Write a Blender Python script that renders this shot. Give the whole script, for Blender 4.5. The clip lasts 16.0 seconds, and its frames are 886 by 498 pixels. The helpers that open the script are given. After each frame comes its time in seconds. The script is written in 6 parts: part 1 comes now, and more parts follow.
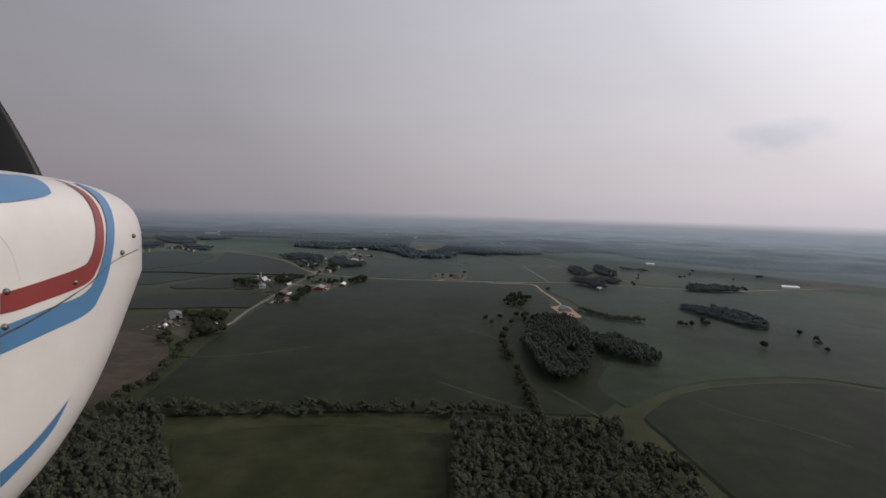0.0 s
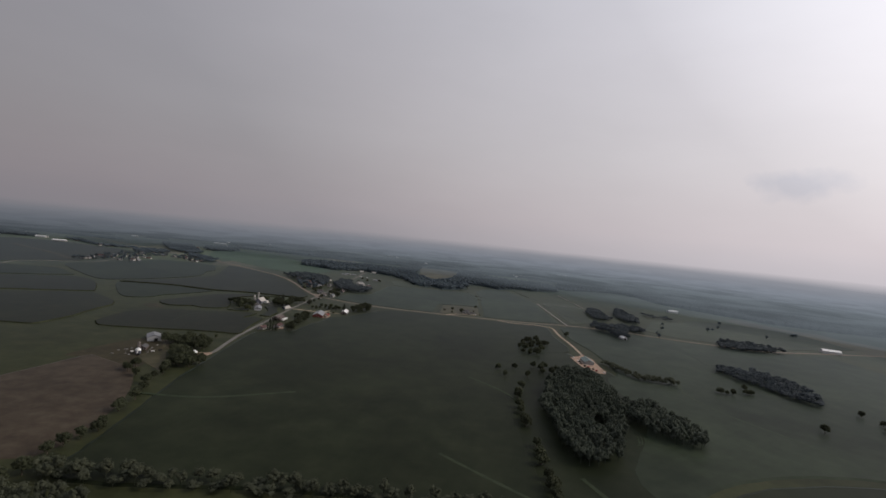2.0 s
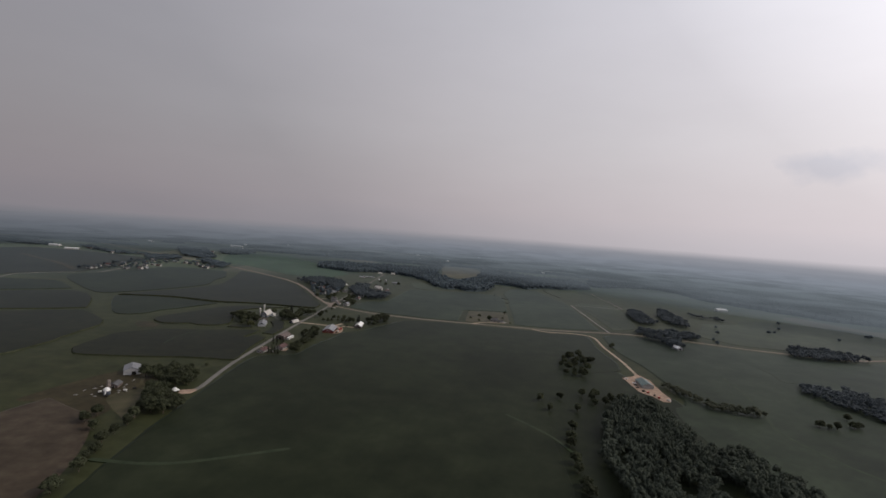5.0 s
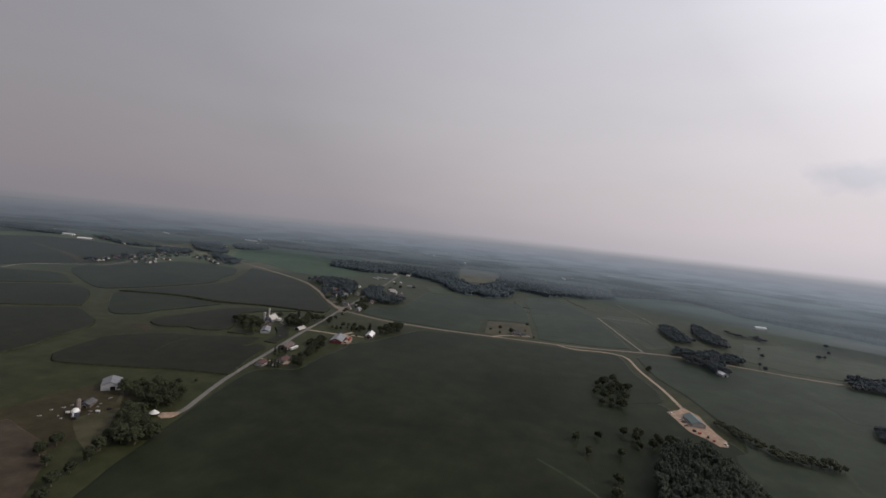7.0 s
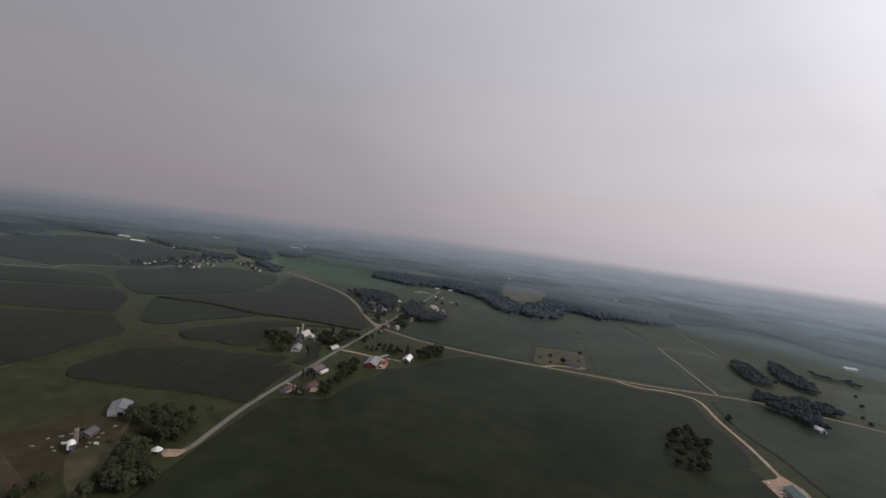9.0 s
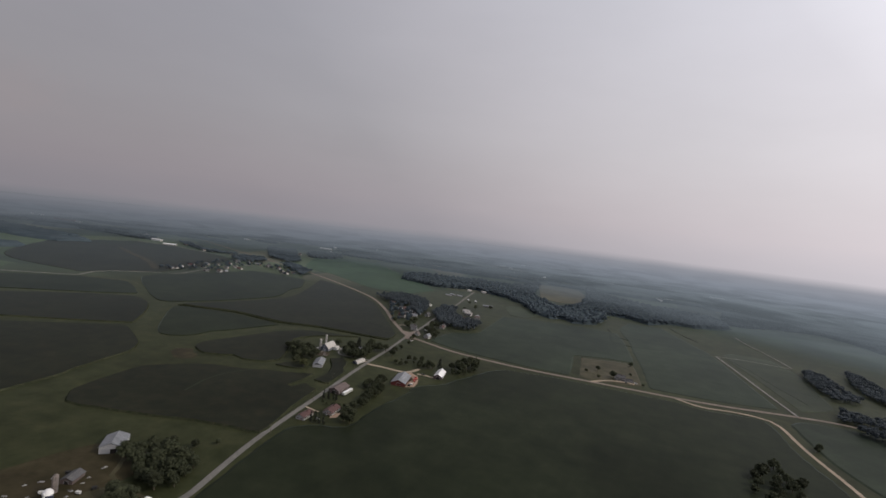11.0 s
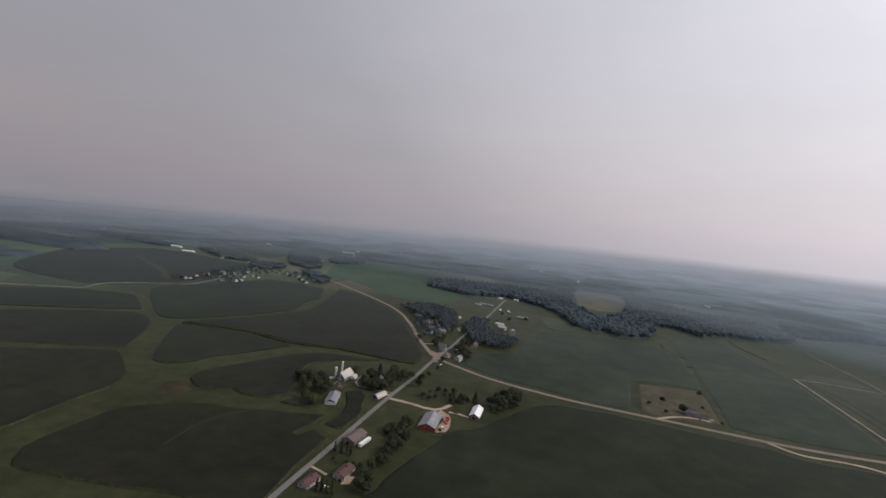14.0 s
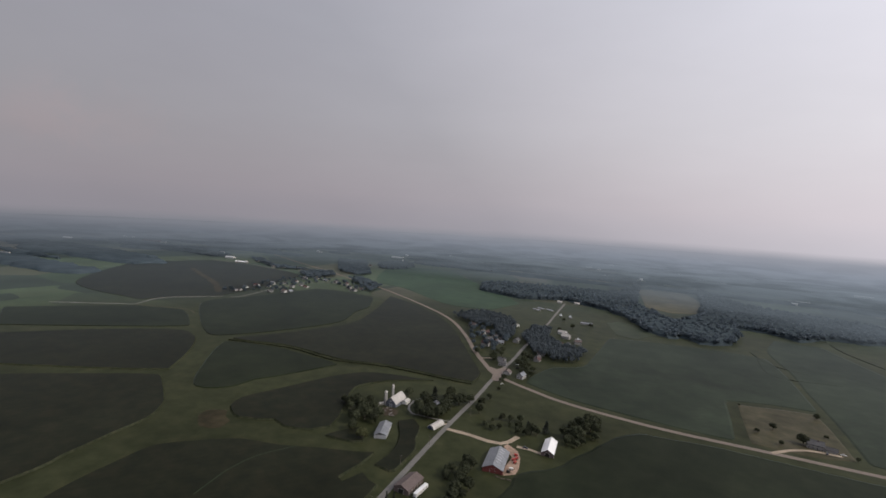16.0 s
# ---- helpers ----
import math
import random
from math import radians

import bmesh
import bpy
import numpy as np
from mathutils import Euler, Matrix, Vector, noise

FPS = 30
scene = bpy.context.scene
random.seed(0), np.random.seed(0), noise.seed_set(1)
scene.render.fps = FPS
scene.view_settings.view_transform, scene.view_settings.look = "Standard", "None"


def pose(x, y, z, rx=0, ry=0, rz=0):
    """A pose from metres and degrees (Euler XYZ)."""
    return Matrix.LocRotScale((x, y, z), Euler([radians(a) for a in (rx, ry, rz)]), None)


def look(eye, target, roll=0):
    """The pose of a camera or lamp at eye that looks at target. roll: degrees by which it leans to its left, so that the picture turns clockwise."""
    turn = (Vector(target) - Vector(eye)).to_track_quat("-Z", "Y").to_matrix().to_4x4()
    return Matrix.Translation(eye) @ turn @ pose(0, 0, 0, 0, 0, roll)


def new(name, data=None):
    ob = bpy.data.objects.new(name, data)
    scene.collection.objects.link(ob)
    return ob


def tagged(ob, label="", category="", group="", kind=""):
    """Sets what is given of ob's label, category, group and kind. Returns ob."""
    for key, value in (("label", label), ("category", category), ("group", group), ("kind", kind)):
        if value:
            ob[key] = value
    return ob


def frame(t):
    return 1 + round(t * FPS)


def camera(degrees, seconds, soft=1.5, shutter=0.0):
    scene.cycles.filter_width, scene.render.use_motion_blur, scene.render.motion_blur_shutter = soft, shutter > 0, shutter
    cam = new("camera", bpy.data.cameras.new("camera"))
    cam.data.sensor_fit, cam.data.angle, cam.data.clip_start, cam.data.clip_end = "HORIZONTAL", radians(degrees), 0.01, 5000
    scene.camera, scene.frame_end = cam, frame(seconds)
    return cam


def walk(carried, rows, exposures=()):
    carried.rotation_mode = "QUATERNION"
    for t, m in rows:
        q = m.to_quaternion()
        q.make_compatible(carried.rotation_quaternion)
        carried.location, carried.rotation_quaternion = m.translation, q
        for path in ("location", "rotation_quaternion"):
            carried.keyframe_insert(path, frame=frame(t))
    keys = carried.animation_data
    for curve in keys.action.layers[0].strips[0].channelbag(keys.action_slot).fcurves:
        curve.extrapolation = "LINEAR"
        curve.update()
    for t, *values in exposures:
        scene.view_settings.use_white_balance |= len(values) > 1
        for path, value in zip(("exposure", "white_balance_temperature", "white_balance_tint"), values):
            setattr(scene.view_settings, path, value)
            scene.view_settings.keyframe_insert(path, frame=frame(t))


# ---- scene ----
from mathutils.geometry import delaunay_2d_cdt

cam = camera(86.9, 16.0, soft=1.6)
# seconds, eye x, y, z, turn to the left, tilt, lean
PATH = [
    (0.0, 0.00, 0.00, 160.99, 2.336, -4.630, 1.683), (0.5, -2.14, 17.39, 163.20, 1.888, -3.731, 2.767),
    (1.0, -4.32, 34.89, 165.44, 2.144, -2.885, 3.654), (1.5, -6.53, 52.53, 167.69, 2.922, -2.057, 4.704),
    (2.0, -8.71, 70.32, 169.91, 3.862, -1.668, 5.843), (2.5, -10.76, 88.21, 172.03, 4.741, -2.021, 6.578),
    (3.0, -12.77, 106.10, 174.08, 5.443, -2.850, 5.873), (3.5, -14.83, 123.92, 176.09, 5.839, -2.782, 5.064),
    (4.0, -16.96, 141.63, 178.06, 5.842, -2.396, 4.591), (6.5, -36.33, 228.49, 186.05, 7.688, -3.185, 4.658),
    (7.0, -40.70, 245.57, 187.51, 8.254, -2.885, 5.985), (7.5, -45.05, 262.41, 188.96, 9.208, -2.613, 7.053),
    (8.0, -49.49, 278.98, 190.31, 10.482, -2.452, 7.842), (8.5, -54.14, 295.46, 191.52, 11.945, -2.262, 8.185),
    (9.0, -58.94, 311.78, 192.61, 13.630, -2.118, 7.787), (9.5, -63.88, 327.94, 193.64, 15.197, -2.178, 7.347),
    (10.0, -68.95, 344.12, 194.68, 16.354, -2.524, 6.916), (12.5, -101.43, 423.43, 202.06, 17.892, -3.101, 6.992),
    (13.0, -108.92, 439.02, 202.93, 18.192, -3.158, 6.883), (13.5, -116.53, 454.57, 203.73, 18.950, -3.194, 6.336),
    (14.0, -124.38, 470.14, 204.53, 20.276, -3.191, 6.079), (14.5, -132.51, 485.64, 205.31, 21.797, -3.220, 5.843),
    (15.0, -140.92, 501.07, 206.11, 23.400, -3.358, 5.377), (15.5, -149.64, 516.39, 206.94, 24.997, -3.527, 4.347),
    (16.0, -158.63, 531.50, 207.78, 26.206, -3.695, 3.602)]


def eye_pose(x, y, z, yaw, tilt, lean):
    yw, ti = radians(yaw), radians(tilt)
    ahead = Vector((-math.sin(yw) * math.cos(ti), math.cos(yw) * math.cos(ti), math.sin(ti)))
    eye = Vector((x, y, z))
    return look(eye, eye + ahead, lean)


walk(cam, [(row[0], eye_pose(*row[1:])) for row in PATH], exposures=[(0, 0.12, 6480, 10), (2, 0.06, 6590, 10), (4, 0.10, 6600, 10), (8, 0.18, 6560, 10), (12, 0.30, 6540, 10), (16, 0.42, 6440, 10)])

# ---- light: hazy sun from the right, pale sky ----
SUN_ELEVATION, SUN_AZIMUTH = radians(36), radians(84)   # azimuth: clockwise from +y
sun_way = Vector((math.sin(SUN_AZIMUTH) * math.cos(SUN_ELEVATION), math.cos(SUN_AZIMUTH) * math.cos(SUN_ELEVATION), math.sin(SUN_ELEVATION)))
sun = new("sun", bpy.data.lights.new("sun", "SUN"))
sun.data.energy, sun.data.angle, sun.data.color = 1.4, radians(13), (1.0, 0.88, 0.72)
sun.matrix_world = look(sun_way * 2000, (0, 0, 0))

world = bpy.data.worlds.new("hazy_sky")
scene.world = world
world.use_nodes = True


def graph(tree):
    """A short way to add nodes: n(kind, inputs) returns the node."""
    def n(kind, ins=(), op="", blend="", data=""):
        node = tree.nodes.new("ShaderNode" + kind)
        if op:
            node.operation = op
        if data:
            node.data_type = data
        if blend:
            node.blend_type = blend
        for key, value in dict(ins).items():
            if isinstance(value, bpy.types.NodeSocket):
                tree.links.new(value, node.inputs[key])
            else:
                node.inputs[key].default_value = value
        return node
    return n


def ramp(n, fac, stops):
    node = n("ValToRGB", {0: fac})
    el = node.color_ramp.elements
    while len(el) < len(stops):
        el.new(0.5)
    for e, (p, c) in zip(el, stops):
        e.position, e.color = p, (*c, 1)
    return node.outputs[0]


def build_world():
    tree = world.node_tree
    tree.nodes.clear()
    n = graph(tree)
    out = n("OutputWorld")
    at = n("TexCoord").outputs["Generated"]
    sky = n("TexSky")
    sky.sky_type, sky.sun_disc, sky.sun_elevation, sky.sun_rotation, sky.dust_density, sky.air_density = "NISHITA", False, SUN_ELEVATION, SUN_AZIMUTH, 6.0, 2.0
    glow = Vector((0.707, 0.230, 0.669))   # the bright side of the haze
    toward = n("VectorMath", {0: at, 1: glow}, op="DOT_PRODUCT").outputs["Value"]
    lit = n("MapRange", {0: toward, 1: -0.5, 2: 1.0, 3: 0.0, 4: 1.0}).outputs[0]
    pale = ramp(n, lit, [(0.0, (0.235, 0.229, 0.25)), (0.16, (0.262, 0.255, 0.278)), (0.32, (0.305, 0.300, 0.325)), (0.49, (0.425, 0.414, 0.440)),
                         (0.66, (0.545, 0.534, 0.565)), (0.77, (0.650, 0.636, 0.672)), (0.90, (1.00, 0.985, 1.03)), (1.0, (1.4, 1.37, 1.40))])
    height = n("SeparateXYZ", {0: at}).outputs[2]
    warm = ramp(n, n("MapRange", {0: height, 1: -0.02, 2: 1.0}).outputs[0],
                [(0.0, (0.93, 0.90, 0.92)), (0.06, (1.03, 0.97, 0.975)), (0.20, (1.02, 1.0, 1.01)), (0.46, (0.93, 0.94, 0.98)), (0.60, (0.80, 0.81, 0.85)), (1.0, (0.66, 0.67, 0.71))])
    cloud = n("TexNoise", {"Vector": n("Mapping", {0: at, 3: (2.2, 2.2, 7.0)}).outputs[0], "Scale": 1.6, "Detail": 5.0, "Roughness": 0.55})
    veil = n("MapRange", {0: cloud.outputs[0], 1: 0.3, 2: 0.75, 3: 0.975, 4: 1.025}).outputs[0]
    c = n("Mix", {0: 1.0, 6: pale, 7: warm}, data="RGBA", blend="MULTIPLY").outputs[2]
    c = n("VectorMath", {0: c, "Scale": veil}, op="SCALE").outputs[0]
    for way, size, stretch, tone in (((0.5339, 0.833, 0.1452), 0.085, 2.6, (0.84, 0.875, 0.92)), ((-0.8793, 0.4563, 0.1368), 0.11, 2.0, (1.045, 1.01, 1.0)), ((-0.9159, 0.3785, 0.1341), 0.10, 1.6, (1.05, 1.01, 1.0))):
        near = n("VectorMath", {0: n("VectorMath", {0: at, 1: way}, op="SUBTRACT").outputs[0], 1: (1.0, 1.0, stretch)}, op="MULTIPLY").outputs[0]
        puff = n("TexNoise", {"Vector": at, "Scale": 22.0, "Detail": 5.0}).outputs[0]
        reach = n("Math", {0: n("VectorMath", {0: near}, op="LENGTH").outputs["Value"], 1: n("MapRange", {0: puff, 1: 0.3, 2: 0.7, 3: -0.35 * size, 4: 0.35 * size}).outputs[0]}, op="ADD").outputs[0]
        inside_cloud = n("MapRange", {0: reach, 1: size, 2: 0.25 * size}).outputs[0]
        c = n("Mix", {0: inside_cloud, 6: c, 7: n("VectorMath", {0: c, 1: tone}, op="MULTIPLY").outputs[0]}, data="RGBA").outputs[2]
    haze = n("Background", {0: c, 1: 0.92})
    blue = n("Background", {0: sky.outputs[0], 1: 0.006})
    tree.links.new(n("AddShader", {0: haze.outputs[0], 1: blue.outputs[0]}).outputs[0], out.inputs[0])


build_world()


# ---- materials ----
def material(name, colours, scale=1.0, rough=0.8, bump=0.0, bump_scale=None, metal=0.0, sheen=0.0, spec=0.5, patch=None, vary=0.0, stretch=(1, 1, 1), rows=None, coat=0.0, leafy=0.0, ior=1.45):
    """colours: dark to light, mixed by a noise of that scale (per metre); patch: scale and depth of wide stains;
    rows: spacing and direction of crop rows or ribs; vary: spread from one object to the next."""
    m = bpy.data.materials.new(name)
    m.use_nodes = True
    tree = m.node_tree
    tree.nodes.clear()
    n = graph(tree)
    out = n("OutputMaterial")
    at = n("TexCoord").outputs["Object"]
    if stretch != (1, 1, 1):
        at = n("Mapping", {0: at, 3: stretch}).outputs[0]
    grain = n("TexNoise", {"Vector": at, "Scale": scale, "Detail": 6.0, "Roughness": 0.62}).outputs[0]
    k = len(colours) - 1
    c = ramp(n, grain, [(0.3 + 0.4 * i / max(k, 1), colour) for i, colour in enumerate(colours)])
    if patch:
        wide = n("TexNoise", {"Vector": at, "Scale": patch[0], "Detail": 4.0, "Roughness": 0.55, "Distortion": 0.6}).outputs[0]
        gain = n("MapRange", {0: wide, 1: 0.3, 2: 0.7, 3: 1 - patch[1], 4: 1 + patch[1]}).outputs[0]
        c = n("VectorMath", {0: c, "Scale": gain}, op="SCALE").outputs[0]
    height = grain
    if rows:
        turned = n("Mapping", {0: at, 2: (0, 0, radians(rows[1]))}).outputs[0]
        wave = n("TexWave", {"Vector": turned, "Scale": 0.314 / rows[0], "Distortion": rows[2], "Detail": 2.0, "Detail Scale": 0.3}).outputs[1]
        gain = n("MapRange", {0: wave, 3: 1 - rows[3], 4: 1 + rows[3]}).outputs[0]
        c = n("VectorMath", {0: c, "Scale": gain}, op="SCALE").outputs[0]
        height = n("Math", {0: grain, 1: wave}, op="ADD").outputs[0]
    if vary:
        src = n("ObjectInfo").outputs["Random"]
        gain = n("MapRange", {0: src, 3: 1 - vary, 4: 1 + vary}).outputs[0]
        c = n("VectorMath", {0: c, "Scale": gain}, op="SCALE").outputs[0]
    if leafy:
        src = n("NewGeometry").outputs["Random Per Island"]
        gain = n("MapRange", {0: src, 3: 1 - leafy, 4: 1 + leafy * 1.1}).outputs[0]
        c = n("VectorMath", {0: c, "Scale": gain}, op="SCALE").outputs[0]
    b = n("BsdfPrincipled", {"Base Color": c, "Roughness": rough, "Metallic": metal, "IOR": ior, "Specular Tint": (0.80, 0.95, 0.96, 1) if ior < 1.3 else (1, 1, 1, 1), "Specular IOR Level": spec, "Sheen Weight": sheen,
                             "Sheen Roughness": 0.2, "Sheen Tint": (0.58, 0.78, 0.95, 1), "Coat Weight": coat, "Coat Roughness": 0.12})
    if bump:
        fine = height if not bump_scale else n("TexNoise", {"Vector": at, "Scale": bump_scale, "Detail": 5.0}).outputs[0]
        tree.links.new(n("Bump", {"Strength": 1.0, "Distance": bump, "Height": fine}).outputs[0], b.inputs["Normal"])
    if leafy:
        b.inputs["Specular IOR Level"].default_value = 0.15
        soft = n("VectorMath", {0: n("VectorMath", {0: n("NewGeometry").outputs["Normal"], "Scale": 0.5}, op="SCALE").outputs[0], 1: (0.0, 0.0, 0.9)}, op="ADD").outputs[0]
        soft = n("VectorMath", {0: soft}, op="NORMALIZE").outputs[0]
        tree.links.new(soft, b.inputs["Normal"])
        b = n("MixShader", {0: 0.15, 1: b.outputs[0], 2: n("BsdfTranslucent", {0: c}).outputs[0]})
    tree.links.new(b.outputs[0], out.inputs[0])
    return m


# Blue-tinted grazing gloss on land and crops stands in for distance haze.
SHEEN, SPEC, LOW, SATIN = 0.22, 0.5, 1.115, 0.54
grass = material("grass", [(0.0137, 0.0181, 0.0087), (0.0218, 0.0272, 0.0123), (0.0310, 0.0348, 0.0172)], 0.05, SATIN, 0.02, 0.8, sheen=SHEEN, patch=(0.006, 0.25), spec=SPEC, ior=LOW)
soy = material("soybean_canopy", [(0.0114, 0.0151, 0.0081), (0.0156, 0.0197, 0.0107), (0.0206, 0.0250, 0.0140)], 0.035, SATIN, 0.02, 0.8, sheen=SHEEN, patch=(0.007, 0.28), rows=(9.0, 12, 4.0, 0.015), spec=SPEC, ior=LOW)
corn = material("corn_canopy", [(0.0113, 0.0132, 0.0085), (0.0157, 0.0174, 0.0105), (0.0219, 0.0215, 0.0132)], 0.06, SATIN, 0.02, 0.8, sheen=SHEEN, patch=(0.010, 0.22), rows=(7.0, 35, 3.5, 0.025), spec=SPEC, ior=LOW)
lush = material("lush_pasture", [(0.0242, 0.043, 0.0227), (0.0311, 0.0538, 0.0275), (0.0397, 0.0645, 0.0324)], 0.03, SATIN, 0.02, 0.8, sheen=SHEEN, patch=(0.006, 0.2), spec=SPEC, ior=LOW)
# Next two crop greens are lightened to stand in for distance haze.
wide_crop = material("wide_crop_canopy", [(0.0186, 0.0257, 0.0165), (0.0250, 0.0331, 0.0213), (0.0330, 0.0427, 0.0278)], 0.03, SATIN, 0.02, 0.8, sheen=SHEEN, patch=(0.006, 0.28), rows=(9.0, 50, 5.0, 0.02), spec=SPEC, ior=LOW)
olive_haze_crop = material("olive_haze_crop", [(0.0261, 0.0328, 0.0203), (0.0356, 0.0431, 0.0265), (0.0467, 0.0542, 0.0335)], 0.03, SATIN, 0.02, 0.8, sheen=SHEEN, patch=(0.006, 0.25), rows=(9.0, 50, 5.0, 0.03), spec=SPEC, ior=1.11)
stubble = material("stubble", [(0.0700, 0.0672, 0.0418), (0.0925, 0.0864, 0.0550), (0.1175, 0.1056, 0.0704)], 0.05, SATIN, 0.02, 0.8, sheen=SHEEN, patch=(0.01, 0.25), spec=SPEC, ior=LOW)
hay = material("hay_meadow", [(0.0166, 0.0194, 0.0089), (0.0240, 0.0271, 0.0124), (0.0331, 0.0354, 0.0180)], 0.04, SATIN, 0.02, 0.8, sheen=SHEEN, patch=(0.012, 0.2), rows=(9.0, 80, 3.0, 0.025), spec=SPEC, ior=LOW)
soil = material("bare_soil", [(0.0351, 0.0275, 0.0204), (0.0497, 0.0392, 0.0286), (0.0643, 0.0536, 0.0394)], 0.08, SATIN, 0.02, 0.8, sheen=0.3, patch=(0.02, 0.2), spec=SPEC, ior=LOW)
dry_grass = material("dry_grass", [(0.0393, 0.0372, 0.0211), (0.0565, 0.0524, 0.0313), (0.0769, 0.0682, 0.0438)], 0.07, SATIN, 0.02, 0.8, sheen=SHEEN, patch=(0.02, 0.25), spec=SPEC, ior=LOW)
faint_track = material("faint_track", [(0.0197, 0.0283, 0.0168), (0.029, 0.0391, 0.0224), (0.0382, 0.0482, 0.0289)], 0.08, SATIN, 0.02, 0.8, sheen=SHEEN, spec=SPEC, ior=LOW)
asphalt = material("asphalt", [(0.0991, 0.0974, 0.0935), (0.1296, 0.1246, 0.1168), (0.1525, 0.1480, 0.1363)], 0.4, 0.85, 0.02, patch=(0.03, 0.15))
highway = material("old_concrete", [(0.1271, 0.1047, 0.0864), (0.1611, 0.1319, 0.1116), (0.1866, 0.1551, 0.1295)], 0.3, 0.85, 0.02, patch=(0.03, 0.12))
lane_gravel = material("worn_lane_gravel", [(0.1235, 0.1200, 0.1120), (0.1710, 0.1650, 0.1568), (0.2185, 0.2150, 0.2072)], 0.4, 0.95, 0.04, patch=(0.05, 0.25))
worn_grass = material("worn_grass", [(0.0246, 0.0226, 0.0122), (0.0361, 0.0308, 0.0171), (0.0495, 0.0407, 0.0244)], 0.09, SATIN, 0.02, 0.8, sheen=SHEEN, patch=(0.03, 0.3), spec=SPEC, ior=LOW)
gravel = material("limestone_gravel", [(0.21, 0.17, 0.13), (0.29, 0.235, 0.18), (0.37, 0.31, 0.25)], 0.5, 0.95, 0.05, patch=(0.06, 0.2))
yard_soil = material("trodden_yard", [(0.1968, 0.136, 0.1), (0.2706, 0.192, 0.144), (0.3444, 0.256, 0.2)], 0.25, 0.95, 0.05, patch=(0.06, 0.2))
leaves = material("leaves", [(0.0304, 0.0366, 0.0211), (0.0406, 0.0469, 0.0274), (0.0527, 0.0581, 0.0349)], 0.5, 0.8, vary=0.3, leafy=0.22)
pale_leaves = material("pale_leaves", [(0.0551, 0.0616, 0.0300), (0.0713, 0.0778, 0.0373), (0.0875, 0.0907, 0.0466)], 0.5, 0.8, leafy=0.2)
needles = material("needles", [(0.0258, 0.0308, 0.0242), (0.0348, 0.0402, 0.0308), (0.0457, 0.0495, 0.0384)], 0.6, 0.8, vary=0.25, leafy=0.22)
wood_leaves = material("wood_canopy", [(0.0412, 0.0472, 0.0326), (0.0533, 0.0600, 0.0403), (0.0671, 0.0730, 0.0481)], 0.12, 0.8, leafy=0.12, patch=(0.02, 0.2))
# Leaf colours of the next two are paled and blued: painted distance haze.
mid_haze_leaves = material("mid_haze_canopy", [(0.0392, 0.0492, 0.0392), (0.0503, 0.0619, 0.0481), (0.0622, 0.0738, 0.0562)], 0.12, 0.8, leafy=0.12, patch=(0.02, 0.2))
slope_haze_leaves = material("slope_haze_canopy", [(0.0519, 0.0653, 0.0773), (0.0626, 0.0772, 0.0887), (0.0734, 0.0890, 0.0980)], 0.12, 0.8, leafy=0.12, patch=(0.015, 0.16))
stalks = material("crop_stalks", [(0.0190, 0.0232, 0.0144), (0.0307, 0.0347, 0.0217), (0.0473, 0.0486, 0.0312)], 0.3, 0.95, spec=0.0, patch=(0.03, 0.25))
# Farther woods: more blue haze mixed into the base colour.
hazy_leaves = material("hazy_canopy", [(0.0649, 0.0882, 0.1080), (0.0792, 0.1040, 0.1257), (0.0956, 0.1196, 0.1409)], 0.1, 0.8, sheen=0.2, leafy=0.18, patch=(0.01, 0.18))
far_haze_leaves = material("far_haze_canopy", [(0.0842, 0.1011, 0.1138), (0.0955, 0.1123, 0.1239), (0.1067, 0.1221, 0.1312)], 0.03, 0.8, sheen=0.3, leafy=0.12, patch=(0.004, 0.14))
mid_haze_woodland = material("mid_haze_woodland", [(0.0354, 0.0472, 0.0552), (0.0448, 0.0589, 0.0667), (0.0562, 0.0719, 0.0793)], 0.04, 0.75, 1.2, 0.12, spec=0.5, ior=1.05, patch=(0.008, 0.22))
far_haze_woodland = material("far_haze_woodland", [(0.0410, 0.0557, 0.0669), (0.0513, 0.0687, 0.0815), (0.0631, 0.0823, 0.0948)], 0.025, 0.70, 1.0, 0.10, spec=0.5, ior=1.06, patch=(0.005, 0.22))
bark = material("bark", [(0.05, 0.04, 0.03), (0.09, 0.075, 0.06), (0.13, 0.11, 0.09)], 3.0, 0.9, 0.03, stretch=(1, 1, 0.2))
white_paint = material("white_paint", [(0.5108, 0.5108, 0.5031), (0.5882, 0.5882, 0.5805), (0.6347, 0.6347, 0.6269)], 0.8, 0.55, patch=(0.15, 0.06))
white_metal = material("white_roof_metal", [(0.6364, 0.645, 0.6536), (0.688, 0.6966, 0.7052), (0.7396, 0.7396, 0.7396)], 0.5, 0.32, spec=0.7, rows=(0.9, 90, 0.0, 0.04), patch=(0.2, 0.05))
worn_white = material("worn_white_metal", [(0.3312, 0.3150, 0.2992), (0.3956, 0.3780, 0.3608), (0.4508, 0.4320, 0.4092)], 0.5, 0.45, spec=0.5, rows=(0.9, 90, 0.0, 0.05), patch=(0.2, 0.10))
# Lighter copy of the white roof metal: sun glare put into its colour.
sun_glare_metal = material("sun_glare_roof", [(0.80, 0.80, 0.79), (0.85, 0.85, 0.84), (0.88, 0.88, 0.87)], 0.5, 0.22, spec=0.9, metal=0.25, rows=(0.9, 90, 0.0, 0.03), patch=(0.2, 0.04))
grey_metal = material("galvanised_roof", [(0.15, 0.16, 0.175), (0.20, 0.21, 0.225), (0.25, 0.26, 0.275)], 0.6, 0.42, metal=0.35, rows=(0.9, 90, 0.0, 0.07), patch=(0.2, 0.14))
